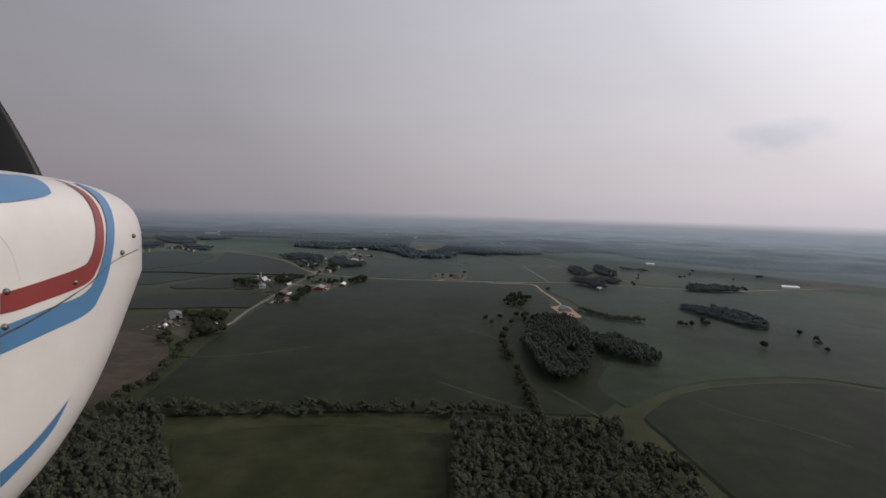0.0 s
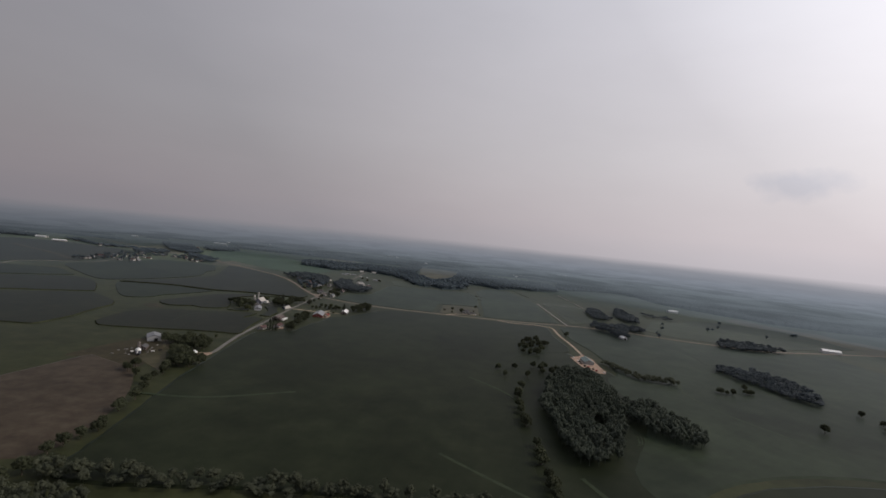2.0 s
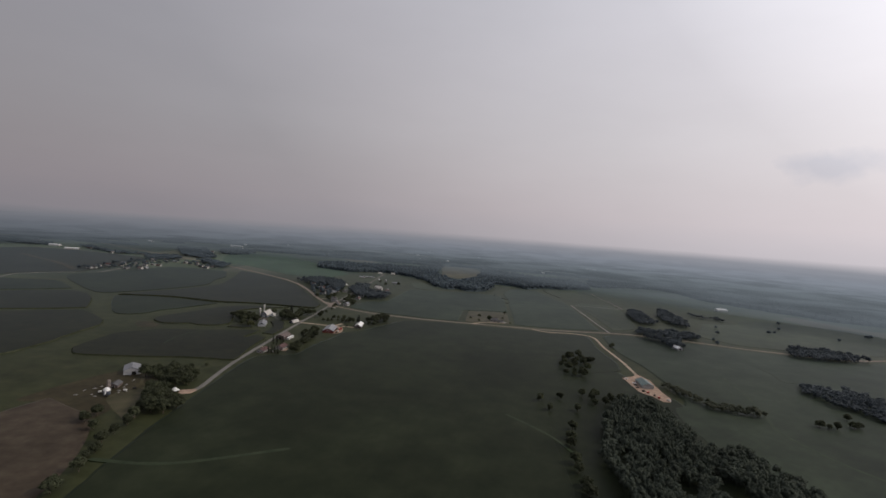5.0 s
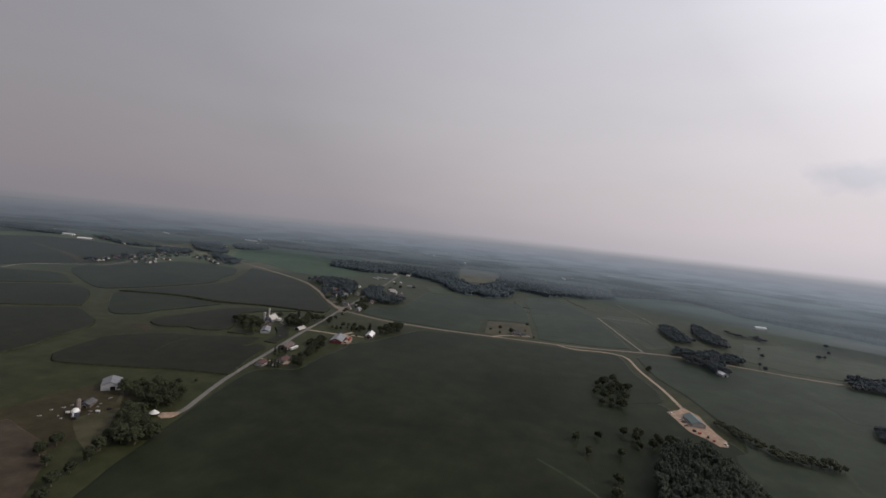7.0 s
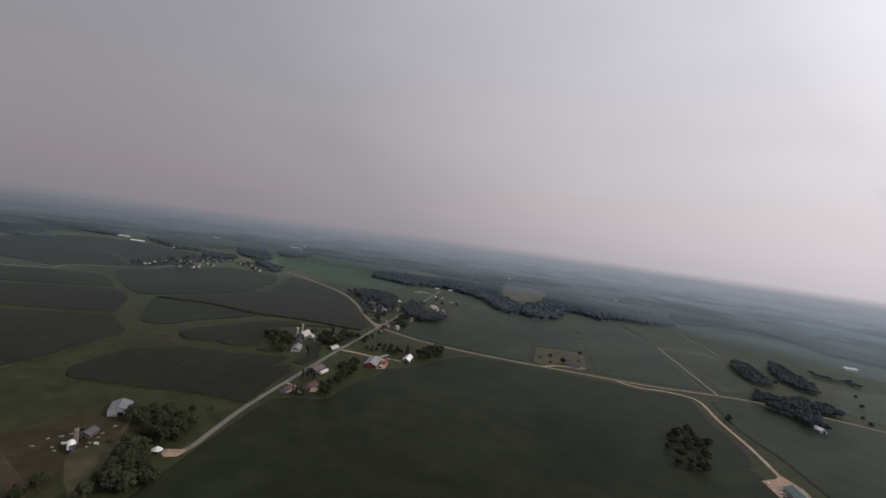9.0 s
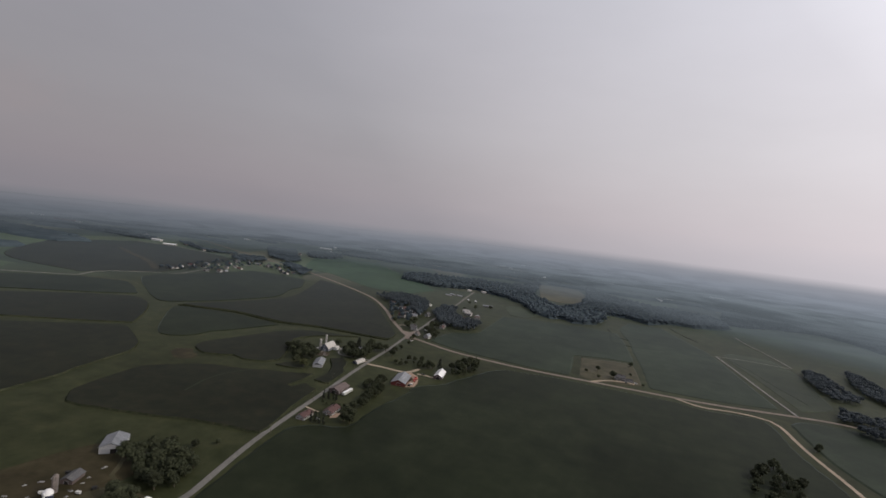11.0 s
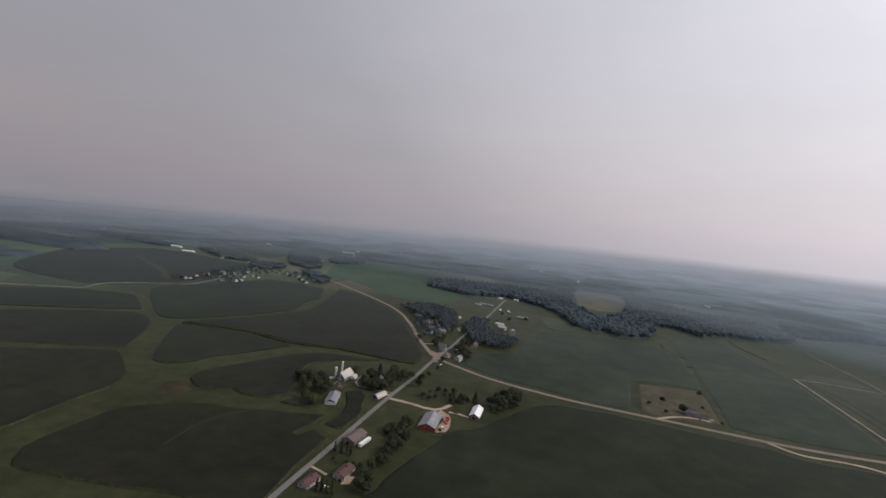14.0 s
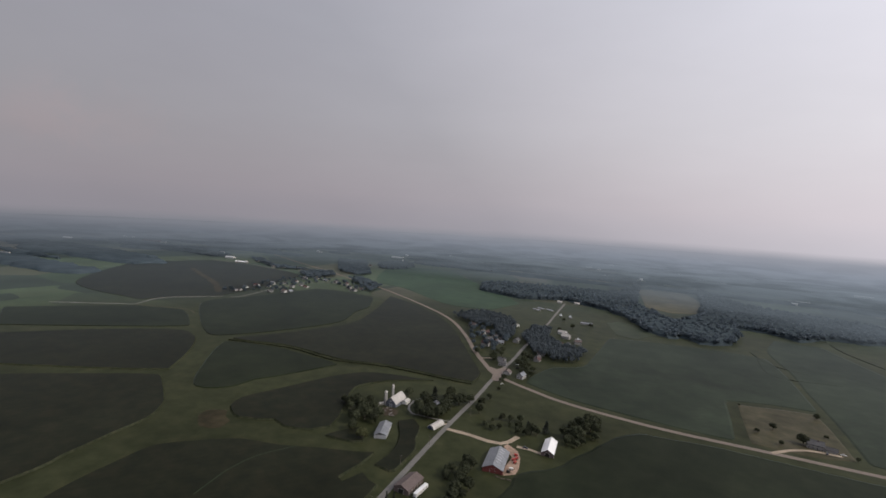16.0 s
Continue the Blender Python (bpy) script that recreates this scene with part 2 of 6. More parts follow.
steel_wall = material("pale_steel_wall", [(0.25, 0.26, 0.28), (0.32, 0.33, 0.35), (0.38, 0.39, 0.41)], 0.6, 0.5, rows=(0.6, 0, 0.0, 0.05), patch=(0.2, 0.08))
red_wall = material("barn_red_boards", [(0.095, 0.022, 0.021), (0.135, 0.032, 0.029), (0.175, 0.046, 0.040)], 1.2, 0.75, 0.01, patch=(0.25, 0.15), rows=(0.3, 0, 0.0, 0.08))
brown_roof = material("brown_shingles", [(0.07, 0.055, 0.052), (0.105, 0.082, 0.078), (0.15, 0.12, 0.115)], 1.5, 0.85, 0.02, patch=(0.3, 0.12))
red_roof = material("red_brown_shingles", [(0.0536, 0.0273, 0.0265), (0.0759, 0.0396, 0.0382), (0.0982, 0.0570, 0.0530)], 1.5, 0.85, 0.02, patch=(0.3, 0.12))
dark_roof = material("dark_shingles", [(0.045, 0.047, 0.05), (0.07, 0.07, 0.075), (0.10, 0.10, 0.10)], 1.5, 0.85, 0.02, patch=(0.3, 0.15), vary=0.3)
green_roof = material("green_roof_metal", [(0.055, 0.09, 0.085), (0.075, 0.12, 0.115), (0.10, 0.15, 0.14)], 0.6, 0.45, rows=(0.9, 0, 0.0, 0.05), patch=(0.2, 0.1))
siding = material("house_siding", [(0.1989, 0.1989, 0.1989), (0.2601, 0.2601, 0.2563), (0.3366, 0.3290, 0.3213)], 0.7, 0.7, rows=(0.25, 0, 0.0, 0.04), vary=0.25, patch=(0.2, 0.08))
concrete = material("concrete", [(0.30, 0.29, 0.27), (0.40, 0.39, 0.37), (0.48, 0.47, 0.44)], 1.0, 0.9, 0.02, patch=(0.3, 0.15))
stave = material("silo_staves", [(0.1872, 0.1872, 0.1887), (0.2376, 0.2376, 0.2368), (0.2880, 0.2880, 0.2886)], 1.2, 0.8, 0.01, patch=(0.15, 0.15))
dark_blue_steel = material("dark_blue_steel", [(0.020, 0.028, 0.055), (0.030, 0.040, 0.075), (0.045, 0.055, 0.09)], 0.8, 0.35, patch=(0.2, 0.15))
window_glass = material("window_glass", [(0.02, 0.022, 0.026), (0.03, 0.033, 0.038)], 0.5, 0.08, spec=0.8)
# Near-black for flat panels: painted shade of open doorways and bays.
opening_shade = material("painted_opening_shade", [(0.010, 0.010, 0.010), (0.02, 0.018, 0.016)], 0.8, 0.9)
# Barn wall grey with the gable's shade put into the colour.
shaded_grey = material("shaded_barn_boards", [(0.0868, 0.0960, 0.1190), (0.1178, 0.1280, 0.1540), (0.1488, 0.1600, 0.1890)], 1.0, 0.8, 0.01, patch=(0.3, 0.15), rows=(0.4, 0, 0.0, 0.06))
weathered = material("weathered_boards", [(0.10, 0.085, 0.08), (0.15, 0.13, 0.12), (0.21, 0.185, 0.175)], 1.0, 0.85, 0.01, patch=(0.3, 0.2))
rubber = material("rubber", [(0.012, 0.012, 0.012), (0.025, 0.025, 0.025)], 4.0, 0.9)
car_white = material("white_car_paint", [(0.68, 0.68, 0.68), (0.76, 0.76, 0.76)], 1.0, 0.25, coat=0.6)
car_dark = material("dark_car_paint", [(0.03, 0.032, 0.036), (0.05, 0.052, 0.056)], 1.0, 0.25, coat=0.6)
car_red = material("red_machine_paint", [(0.26, 0.03, 0.022), (0.34, 0.05, 0.036)], 1.5, 0.4, coat=0.2)
pole_wood = material("pole_wood", [(0.09, 0.075, 0.06), (0.14, 0.12, 0.10)], 2.0, 0.9, stretch=(1, 1, 0.1))


# ---- shapes ----
def mesh_of(bm, name, mats, smooth=False):
    me = bpy.data.meshes.new(name)
    bm.normal_update()
    bm.to_mesh(me)
    bm.free()
    for m in mats if isinstance(mats, (list, tuple)) else [mats]:
        me.materials.append(m)
    if smooth:
        for p in me.polygons:
            p.use_smooth = True
    return me


def part(name, bm, mat, parent, label="", at=None, smooth=False):
    ob = new(name, bm if isinstance(bm, bpy.types.Mesh) else mesh_of(bm, name, mat, smooth))
    ob.parent = parent
    if at is not None:
        ob.matrix_local = at
    if label:
        ob["label"] = label
    return ob


def thing(name, x, y, turn, label, category, group="", z=0.0, kind=""):
    ob = new(name)
    ob.matrix_world = pose(x, y, z, 0, 0, turn)
    return tagged(ob, label, category, group, kind)


def box(bm, x0, x1, y0, y1, z0, z1, bevel=0.0):
    made = bmesh.ops.create_cube(bm, size=1, matrix=Matrix.LocRotScale(((x0 + x1) / 2, (y0 + y1) / 2, (z0 + z1) / 2), None, (x1 - x0, y1 - y0, z1 - z0)))
    if bevel:
        edges = list({e for v in made["verts"] for e in v.link_edges})
        bmesh.ops.bevel(bm, geom=edges, offset=bevel, segments=1, affect="EDGES")
    return bm


def boxed(*a, **k):
    return box(bmesh.new(), *a, **k)


def prism(profile, y0, y1, bm=None):
    """A profile of (x, z), closed, drawn out along y."""
    bm = bm or bmesh.new()
    a = [bm.verts.new((x, y0, z)) for x, z in profile]
    b = [bm.verts.new((x, y1, z)) for x, z in profile]
    bm.faces.new(a)
    bm.faces.new(b[::-1])
    for i in range(len(a)):
        bm.faces.new((a[i], b[i], b[i - 1], a[i - 1]))
    bmesh.ops.recalc_face_normals(bm, faces=bm.faces)
    return bm


def tube(bm, x, y, z0, z1, r0, r1=None, sides=20, lean=(0, 0)):
    r1 = r0 if r1 is None else r1
    lo = [bm.verts.new((x + r0 * math.cos(a), y + r0 * math.sin(a), z0)) for a in np.linspace(0, 2 * math.pi, sides, endpoint=False)]
    hi = [bm.verts.new((x + lean[0] + r1 * math.cos(a), y + lean[1] + r1 * math.sin(a), z1)) for a in np.linspace(0, 2 * math.pi, sides, endpoint=False)]
    for i in range(sides):
        bm.faces.new((lo[i - 1], lo[i], hi[i], hi[i - 1]))
    bm.faces.new(lo[::-1])
    bm.faces.new(hi)
    return bm


def smooth_line(points, step=8.0, closed=False):
    """Points along a smooth line through the given ones."""
    p = [Vector((*q[:2], 0)) for q in points]
    k = len(p)
    out = []
    for i in range(k if closed else k - 1):
        a, b, c, d = (p[(i + j) % k] if closed else p[min(max(i + j, 0), k - 1)] for j in (-1, 0, 1, 2))
        parts = max(1, int((c - b).length / step))
        for s in range(parts):
            t = s / parts
            out.append(0.5 * (2 * b + (c - a) * t + (2 * a - 5 * b + 4 * c - d) * t * t + (3 * b - a - 3 * c + d) * t ** 3))
    if not closed:
        out.append(p[-1])
    return out


def strip(points, width, z0, z1, wobble=0.0, step=8.0):
    """A raised band along a line, with sloping edges."""
    line = smooth_line(points, step)
    bm = bmesh.new()
    rows = []
    for i, q in enumerate(line):
        d = (line[min(i + 1, len(line) - 1)] - line[max(i - 1, 0)]).normalized()
        side = Vector((d.y, -d.x, 0))
        w = width / 2 * (1 + wobble * noise.noise(q * 0.11))
        rows.append([bm.verts.new(q + side * s * w + Vector((0, 0, z))) for s, z in ((-1.12, z0), (-1, z1 - 0.03), (0, z1), (1, z1 - 0.03), (1.12, z0))])
    for a, b in zip(rows, rows[1:]):
        for i in range(4):
            bm.faces.new((a[i], a[i + 1], b[i + 1], b[i]))
    bmesh.ops.recalc_face_normals(bm, faces=bm.faces)
    return bm


def cornered(points, reach=9.0):
    """Adds points beside each sharp corner of an outline, so that it stays a corner."""
    p = [Vector(q[:2]) for q in points]
    out = []
    for a, b, c in zip(p[-1:] + p[:-1], p, p[1:] + p[:1]):
        u, v = a - b, c - b
        sharp = u.length > 3 * reach and v.length > 3 * reach and u.angle(v) < 2.4
        out += [b + u.normalized() * reach, b + (u.normalized() + v.normalized()) * reach * 0.25, b + v.normalized() * reach] if sharp else [b]
    return out


def plot(points, z0, z1, edge=0.0, step=10.0, rough=1.2):
    """A field or yard: a closed outline, raised from z0 to z1, with a wavering edge."""
    line = smooth_line(cornered(points), step, True)
    area = sum(a.x * b.y - b.x * a.y for a, b in zip(line, line[1:] + line[:1]))
    if area < 0:
        line.reverse()
    bm = bmesh.new()
    k = len(line)
    low, high = [], []
    for i, q in enumerate(line):
        d = (line[(i + 1) % k] - line[i - 1]).normalized()
        inward = Vector((-d.y, d.x, 0))
        q = q + inward * rough * noise.noise(q * 0.07 + Vector((5, 1, 0)))
        low.append(q)
        high.append(q + inward * edge)
    flat, _, faces, *_ = delaunay_2d_cdt([q.to_2d() for q in high], [], [list(range(k))], 1, 0.01)
    top = [bm.verts.new((q.x, q.y, z1)) for q in flat]
    for f in faces:
        bm.faces.new([top[v] for v in f])
    lo = [bm.verts.new(q + Vector((0, 0, z0))) for q in low]
    hi = [bm.verts.new(q + Vector((0, 0, z1))) for q in high]
    for i in range(k):
        bm.faces.new((lo[i - 1], lo[i], hi[i], hi[i - 1])).material_index = 1
    return bm


# ---- the land ----
MID = Vector((-60.0, 270.0, 0.0))


def land_height(x, y):
    """Flat farmland that rises into low hills far away."""
    r = math.hypot(x - MID.x, y - MID.y)
    t = min(max((r - 3000) / 1500, 0), 1)
    t = t * t * (3 - 2 * t)
    hills = noise.noise(Vector((x * 0.0011, y * 0.0011, 3.0))) * 14 + noise.noise(Vector((x * 0.0035, y * 0.0035, 8.0))) * 5
    return t * (58 + hills)


def build_ground():
    rings = [0, 60, 120, 200, 300, 420, 560, 720, 900, 1100, 1350, 1600, 1900, 2200, 2500] + [2800, 3000] + list(range(3100, 4700, 75)) + [4700]
    spokes = 240
    bm = bmesh.new()
    centre = bm.verts.new((MID.x, MID.y, 0))
    before = None
    for r in rings[1:]:
        row = []
        for k in range(spokes):
            a = 2 * math.pi * k / spokes
            x, y = MID.x + r * math.sin(a), MID.y + r * math.cos(a)
            row.append(bm.verts.new((x, y, land_height(x, y))))
        for k in range(spokes):
            if before is None:
                bm.faces.new((centre, row[k], row[k - 1]))
            else:
                bm.faces.new((before[k - 1], before[k], row[k], row[k - 1]))
        before = row
    bmesh.ops.recalc_face_normals(bm, faces=bm.faces)
    if bm.faces[0].normal.z < 0:
        bmesh.ops.reverse_faces(bm, faces=bm.faces)
    ob = new("ground", mesh_of(bm, "ground", land, True))
    tagged(ob, "rolling green farmland with a patchwork of hazy fields", "ground", kind="structure")


def land_material():
    """Grass near by; a patchwork of fields over the wide country."""
    m = bpy.data.materials.new("land")
    m.use_nodes = True
    tree = m.node_tree
    tree.nodes.clear()
    n = graph(tree)
    out = n("OutputMaterial")
    at = n("TexCoord").outputs["Object"]
    warp = n("TexNoise", {"Vector": at, "Scale": 0.0016, "Detail": 3.0}).outputs[1]
    moved = n("VectorMath", {0: n("VectorMath", {0: n("VectorMath", {0: warp, 1: (0.5, 0.5, 0.5)}, op="SUBTRACT").outputs[0], "Scale": 260.0}, op="SCALE").outputs[0], 1: at}, op="ADD").outputs[0]
    cells = n("TexVoronoi", {"Vector": n("Mapping", {0: moved, 3: (0.0042, 0.0033, 0.0)}).outputs[0], "Scale": 1.0})
    cells.distance = "CHEBYCHEV"
    pick = n("SeparateColor", {0: cells.outputs["Color"]}).outputs[0]
    # Field patchwork; its tones are lightened to hold some distance haze.
    fields = ramp(n, pick, [(0.0, (0.026, 0.036, 0.026)), (0.22, (0.036, 0.052, 0.034)), (0.42, (0.052, 0.076, 0.042)), (0.55, (0.030, 0.040, 0.030)), (0.70, (0.060, 0.084, 0.046)), (0.85, (0.066, 0.072, 0.046)), (0.96, (0.090, 0.085, 0.060))])
    grain = n("TexNoise", {"Vector": at, "Scale": 0.05, "Detail": 6.0, "Roughness": 0.62}).outputs[0]
    near = ramp(n, grain, [(0.3, (0.021, 0.0245, 0.011)), (0.5, (0.031, 0.0355, 0.0168)), (0.72, (0.045, 0.0465, 0.023))])
    wide = n("TexNoise", {"Vector": at, "Scale": 0.007, "Detail": 4.0}).outputs[0]
    gain = n("MapRange", {0: wide, 1: 0.3, 2: 0.7, 3: 0.78, 4: 1.22}).outputs[0]
    off = n("VectorMath", {0: at, 1: (-150.0, 750.0, 0.0)}, op="DISTANCE").outputs["Value"]
    far = n("MapRange", {0: off, 1: 950.0, 2: 1250.0}).outputs[0]
    c = n("Mix", {0: far, 6: near, 7: fields}, data="RGBA").outputs[2]
    c = n("VectorMath", {0: c, "Scale": gain}, op="SCALE").outputs[0]
    b = n("BsdfPrincipled", {"Base Color": c, "Roughness": SATIN, "IOR": LOW, "Specular Tint": (0.80, 0.95, 0.96, 1), "Specular IOR Level": SPEC, "Sheen Weight": SHEEN, "Sheen Roughness": 0.2, "Sheen Tint": (0.58, 0.78, 0.95, 1)})
    tree.links.new(n("Bump", {"Distance": 0.02, "Height": n("TexNoise", {"Vector": at, "Scale": 0.6, "Detail": 4.0}).outputs[0]}).outputs[0], b.inputs["Normal"])
    tree.links.new(b.outputs[0], out.inputs[0])
    return m


land = land_material()
build_ground()


HAZE = Vector((-700.0, 300.0))


def build_backdrop():
    """Glowing haze veil over the far hills, painted in emission, soft against land and sky."""
    m = bpy.data.materials.new("distance_haze")
    m.use_nodes = True
    tree = m.node_tree
    tree.nodes.clear()
    n = graph(tree)
    out = n("OutputMaterial")
    at = n("TexCoord").outputs["Object"]
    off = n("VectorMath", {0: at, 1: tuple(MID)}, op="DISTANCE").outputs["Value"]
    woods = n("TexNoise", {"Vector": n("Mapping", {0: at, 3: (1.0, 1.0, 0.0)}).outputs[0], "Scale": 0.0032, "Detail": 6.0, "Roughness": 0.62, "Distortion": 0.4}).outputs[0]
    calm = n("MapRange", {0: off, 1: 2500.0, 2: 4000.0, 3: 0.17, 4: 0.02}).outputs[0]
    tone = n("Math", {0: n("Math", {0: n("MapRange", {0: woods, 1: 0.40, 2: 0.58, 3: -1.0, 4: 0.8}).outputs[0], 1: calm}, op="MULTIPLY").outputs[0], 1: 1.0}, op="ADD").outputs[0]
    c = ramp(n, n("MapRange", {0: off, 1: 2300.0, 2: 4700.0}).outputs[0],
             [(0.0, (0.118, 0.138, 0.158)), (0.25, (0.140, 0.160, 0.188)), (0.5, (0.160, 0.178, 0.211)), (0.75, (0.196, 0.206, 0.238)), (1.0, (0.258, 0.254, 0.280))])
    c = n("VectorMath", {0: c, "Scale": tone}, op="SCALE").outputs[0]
    # Painted haze is brighter on the sun's side.
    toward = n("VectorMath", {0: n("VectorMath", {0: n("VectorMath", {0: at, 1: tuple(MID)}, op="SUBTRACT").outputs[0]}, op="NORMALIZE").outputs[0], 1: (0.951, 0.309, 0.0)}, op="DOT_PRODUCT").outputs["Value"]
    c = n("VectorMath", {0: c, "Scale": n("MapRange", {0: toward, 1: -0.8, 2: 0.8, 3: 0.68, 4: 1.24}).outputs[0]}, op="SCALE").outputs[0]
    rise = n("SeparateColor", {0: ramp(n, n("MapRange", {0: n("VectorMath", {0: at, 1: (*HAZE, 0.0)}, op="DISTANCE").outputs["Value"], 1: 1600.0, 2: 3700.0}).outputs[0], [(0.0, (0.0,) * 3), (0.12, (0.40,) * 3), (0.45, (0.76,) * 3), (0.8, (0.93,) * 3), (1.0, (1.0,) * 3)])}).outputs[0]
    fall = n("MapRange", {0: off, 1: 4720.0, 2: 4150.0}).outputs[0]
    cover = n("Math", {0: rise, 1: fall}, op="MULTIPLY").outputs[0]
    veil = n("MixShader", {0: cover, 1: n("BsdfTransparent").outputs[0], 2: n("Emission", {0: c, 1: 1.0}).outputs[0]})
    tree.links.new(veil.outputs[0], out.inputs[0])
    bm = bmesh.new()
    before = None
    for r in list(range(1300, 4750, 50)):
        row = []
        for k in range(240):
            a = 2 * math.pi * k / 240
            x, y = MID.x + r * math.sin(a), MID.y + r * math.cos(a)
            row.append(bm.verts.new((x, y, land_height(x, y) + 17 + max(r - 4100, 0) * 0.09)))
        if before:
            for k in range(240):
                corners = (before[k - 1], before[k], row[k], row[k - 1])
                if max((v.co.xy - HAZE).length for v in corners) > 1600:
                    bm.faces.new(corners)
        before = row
    tagged(new("backdrop", mesh_of(bm, "backdrop", m, True)), "blue-grey glowing sheet painted as distance haze", "hills", kind="structure")


build_backdrop()


def field(name, points, mat, z, label, category="field", edge=4.0, group="", rough=1.2):
    ob = new(name, mesh_of(plot(points, -0.3, z, edge, rough=rough), name, [mat, stalks if mat == corn else mat]))
    return tagged(ob, label, category, group, kind="structure")


SOY = [(-306, 606), (-318, 700), (-316, 738), (-296, 756), (-276, 764), (-272, 815), (-262, 868), (-258, 905), (-235, 930), (-222, 960), (-196, 1022), (-176, 1048),
       (-100, 1060), (0, 1060), (52, 1062), (86, 1052), (146, 1062), (160, 1040), (160, 960), (170, 880), (160, 835), (120, 815), (75, 770),
       (52, 700), (46, 600), (52, 480), (60, 400), (58, 362), (-26, 358), (-92, 352), (-155, 343), (-219, 330), (-256, 332), (-268, 400), (-290, 500)]
field("soybean_field", SOY, soy, 0.8, "dark green soybean field filling the middle ground", rough=2.0)
field("corn_field", [(-1000, 1150), (-925, 1097), (-858, 1053), (-808, 1031), (-787, 1047), (-751, 1108), (-714, 1232), (-748, 1335), (-758, 1395), (-820, 1500), (-865, 1508), (-943, 1515), (-1005, 1500), (-1012, 1392), (-1028, 1285), (-1046, 1235), (-1040, 1190)], soy, 0.8, "dark green crop field below the village", group="crop fields", edge=1.5)
field("corn_field", [(-768, 1034), (-736, 1094), (-702, 1182), (-694, 1262), (-728, 1369), (-800, 1545), (-690, 1488), (-575, 1395), (-510, 1320), (-460, 1245), (-400, 1154), (-378, 1118), (-372, 1082), (-399, 1078), (-448, 1076), (-500, 1072), (-531, 1063), (-563, 1055), (-605, 1056), (-653, 1060), (-693, 1055), (-728, 1043)], corn, 1.6, "olive brown corn field inside the bend of the highway", group="crop fields", edge=1.5)
field("corn_field", [(-653, 891), (-632, 878), (-610, 886), (-597, 908), (-597, 931), (-586, 951), (-570, 992), (-556, 1036), (-570, 1040), (-603, 1042), (-670, 1044), (-730, 1033), (-762, 1020), (-738, 985), (-693, 932)], soy, 0.9, "rounded green crop field between grass waterways", group="crop fields", edge=1.5)
field("corn_field", [(-556, 862), (-565, 885), (-557, 911), (-545, 950), (-528, 1000), (-507, 1030), (-474, 1045), (-438, 1052), (-418, 1058), (-464, 1022), (-482, 990), (-480, 968), (-460, 930), (-445, 899), (-440, 883), (-451, 868), (-477, 859), (-496, 864), (-510, 855), (-528, 848)], corn, 1.6, "lens-shaped corn field behind the white barn", group="crop fields", edge=1.5)
field("corn_field", [(-433, 866), (-425, 885), (-417, 899), (-397, 876), (-416, 867)], corn, 1.6, "small dark triangle of corn by the machine shed", group="crop fields", edge=1.0)
field("corn_field", [(-880, 740), (-764, 831), (-696, 880), (-632, 843), (-608, 824), (-593, 800), (-587, 766), (-581, 734), (-573, 704), (-570, 640), (-800, 600)], corn, 1.6, "broad dark corn field by the grass waterway", group="crop fields", edge=1.5)
field("corn_field", [(-960, 941), (-883, 1010), (-850, 1024), (-803, 1003), (-758, 962), (-714, 908), (-706, 896), (-772, 850), (-930, 760), (-1060, 815)], corn, 1.6, "dark corn field behind a thin grass lane", group="crop fields", edge=1.5)
field("corn_field", [(-1108, 1066), (-1083, 1087), (-1000, 1118), (-944, 1090), (-880, 1046), (-900, 1024), (-953, 978), (-1090, 870), (-1230, 930)], soy, 0.9, "dark green crop field past the waterway", group="crop fields", edge=1.5)
field("corn_field", [(-530, 690), (-538, 738), (-541, 774), (-518, 798), (-490, 820), (-454, 831), (-426, 844), (-390, 859), (-377, 866), (-375, 842), (-378, 818), (-373, 815), (-367, 834), (-354, 828), (-346, 826), (-341, 780), (-333, 738), (-330, 712), (-353, 708), (-391, 701), (-433, 688), (-478, 676), (-510, 670)], corn, 1.6, "dark corn field beside the straight road", group="crop fields", edge=1.5)
field("corn_field", [(-1145, 1120), (-1130, 1185), (-1076, 1262), (-1098, 1360), (-1143, 1490), (-1195, 1630), (-1255, 1680), (-1343, 1700), (-1540, 1728), (-1700, 1708), (-1760, 1460), (-1450, 1150)], corn, 0.5, "wide olive brown crop field beside the village", group="crop fields", edge=1.5)
field("corn_field", [(-394, 930), (-382, 944), (-368, 932), (-358, 907), (-349, 888), (-346, 850), (-350, 846), (-366, 848), (-365, 868), (-370, 890), (-380, 910)], corn, 1.6, "narrow corn strip between a shed and the road", group="crop fields", edge=1.5)
field("hay_meadow", [(-200, 302), (-150, 325), (-90, 337), (-30, 333), (-6, 322), (-2, 280), (2, 200), (-100, 160), (-150, 230)], hay, 0.35, "bright mown hay meadow between woods")
field("ploughed_field", [(-420, 560), (-390, 548), (-343, 525), (-298, 458), (-276, 385), (-275, 348), (-330, 330), (-440, 420)], soil, 0.25, "bare reddish brown ploughed field by the farmyard")
field("house_plot", [(-73, 1209), (-71, 1212), (-25, 1226), (9, 1232), (12, 1230), (17, 1188), (18, 1106), (16, 1102), (-20, 1088), (-70, 1087), (-73, 1089)], dry_grass, 0.3, "pale dry lawn plot round a lone house", rough=0.4)
field("soybean_field", [(24, 1098), (120, 1104), (196, 1124), (188, 1300), (180, 1440), (150, 1560), (120, 1690), (40, 1690), (10, 1560), (20, 1420), (20, 1330), (24, 1220)], wide_crop, 0.5, "dark green soybean field north of the highway", rough=0.5)
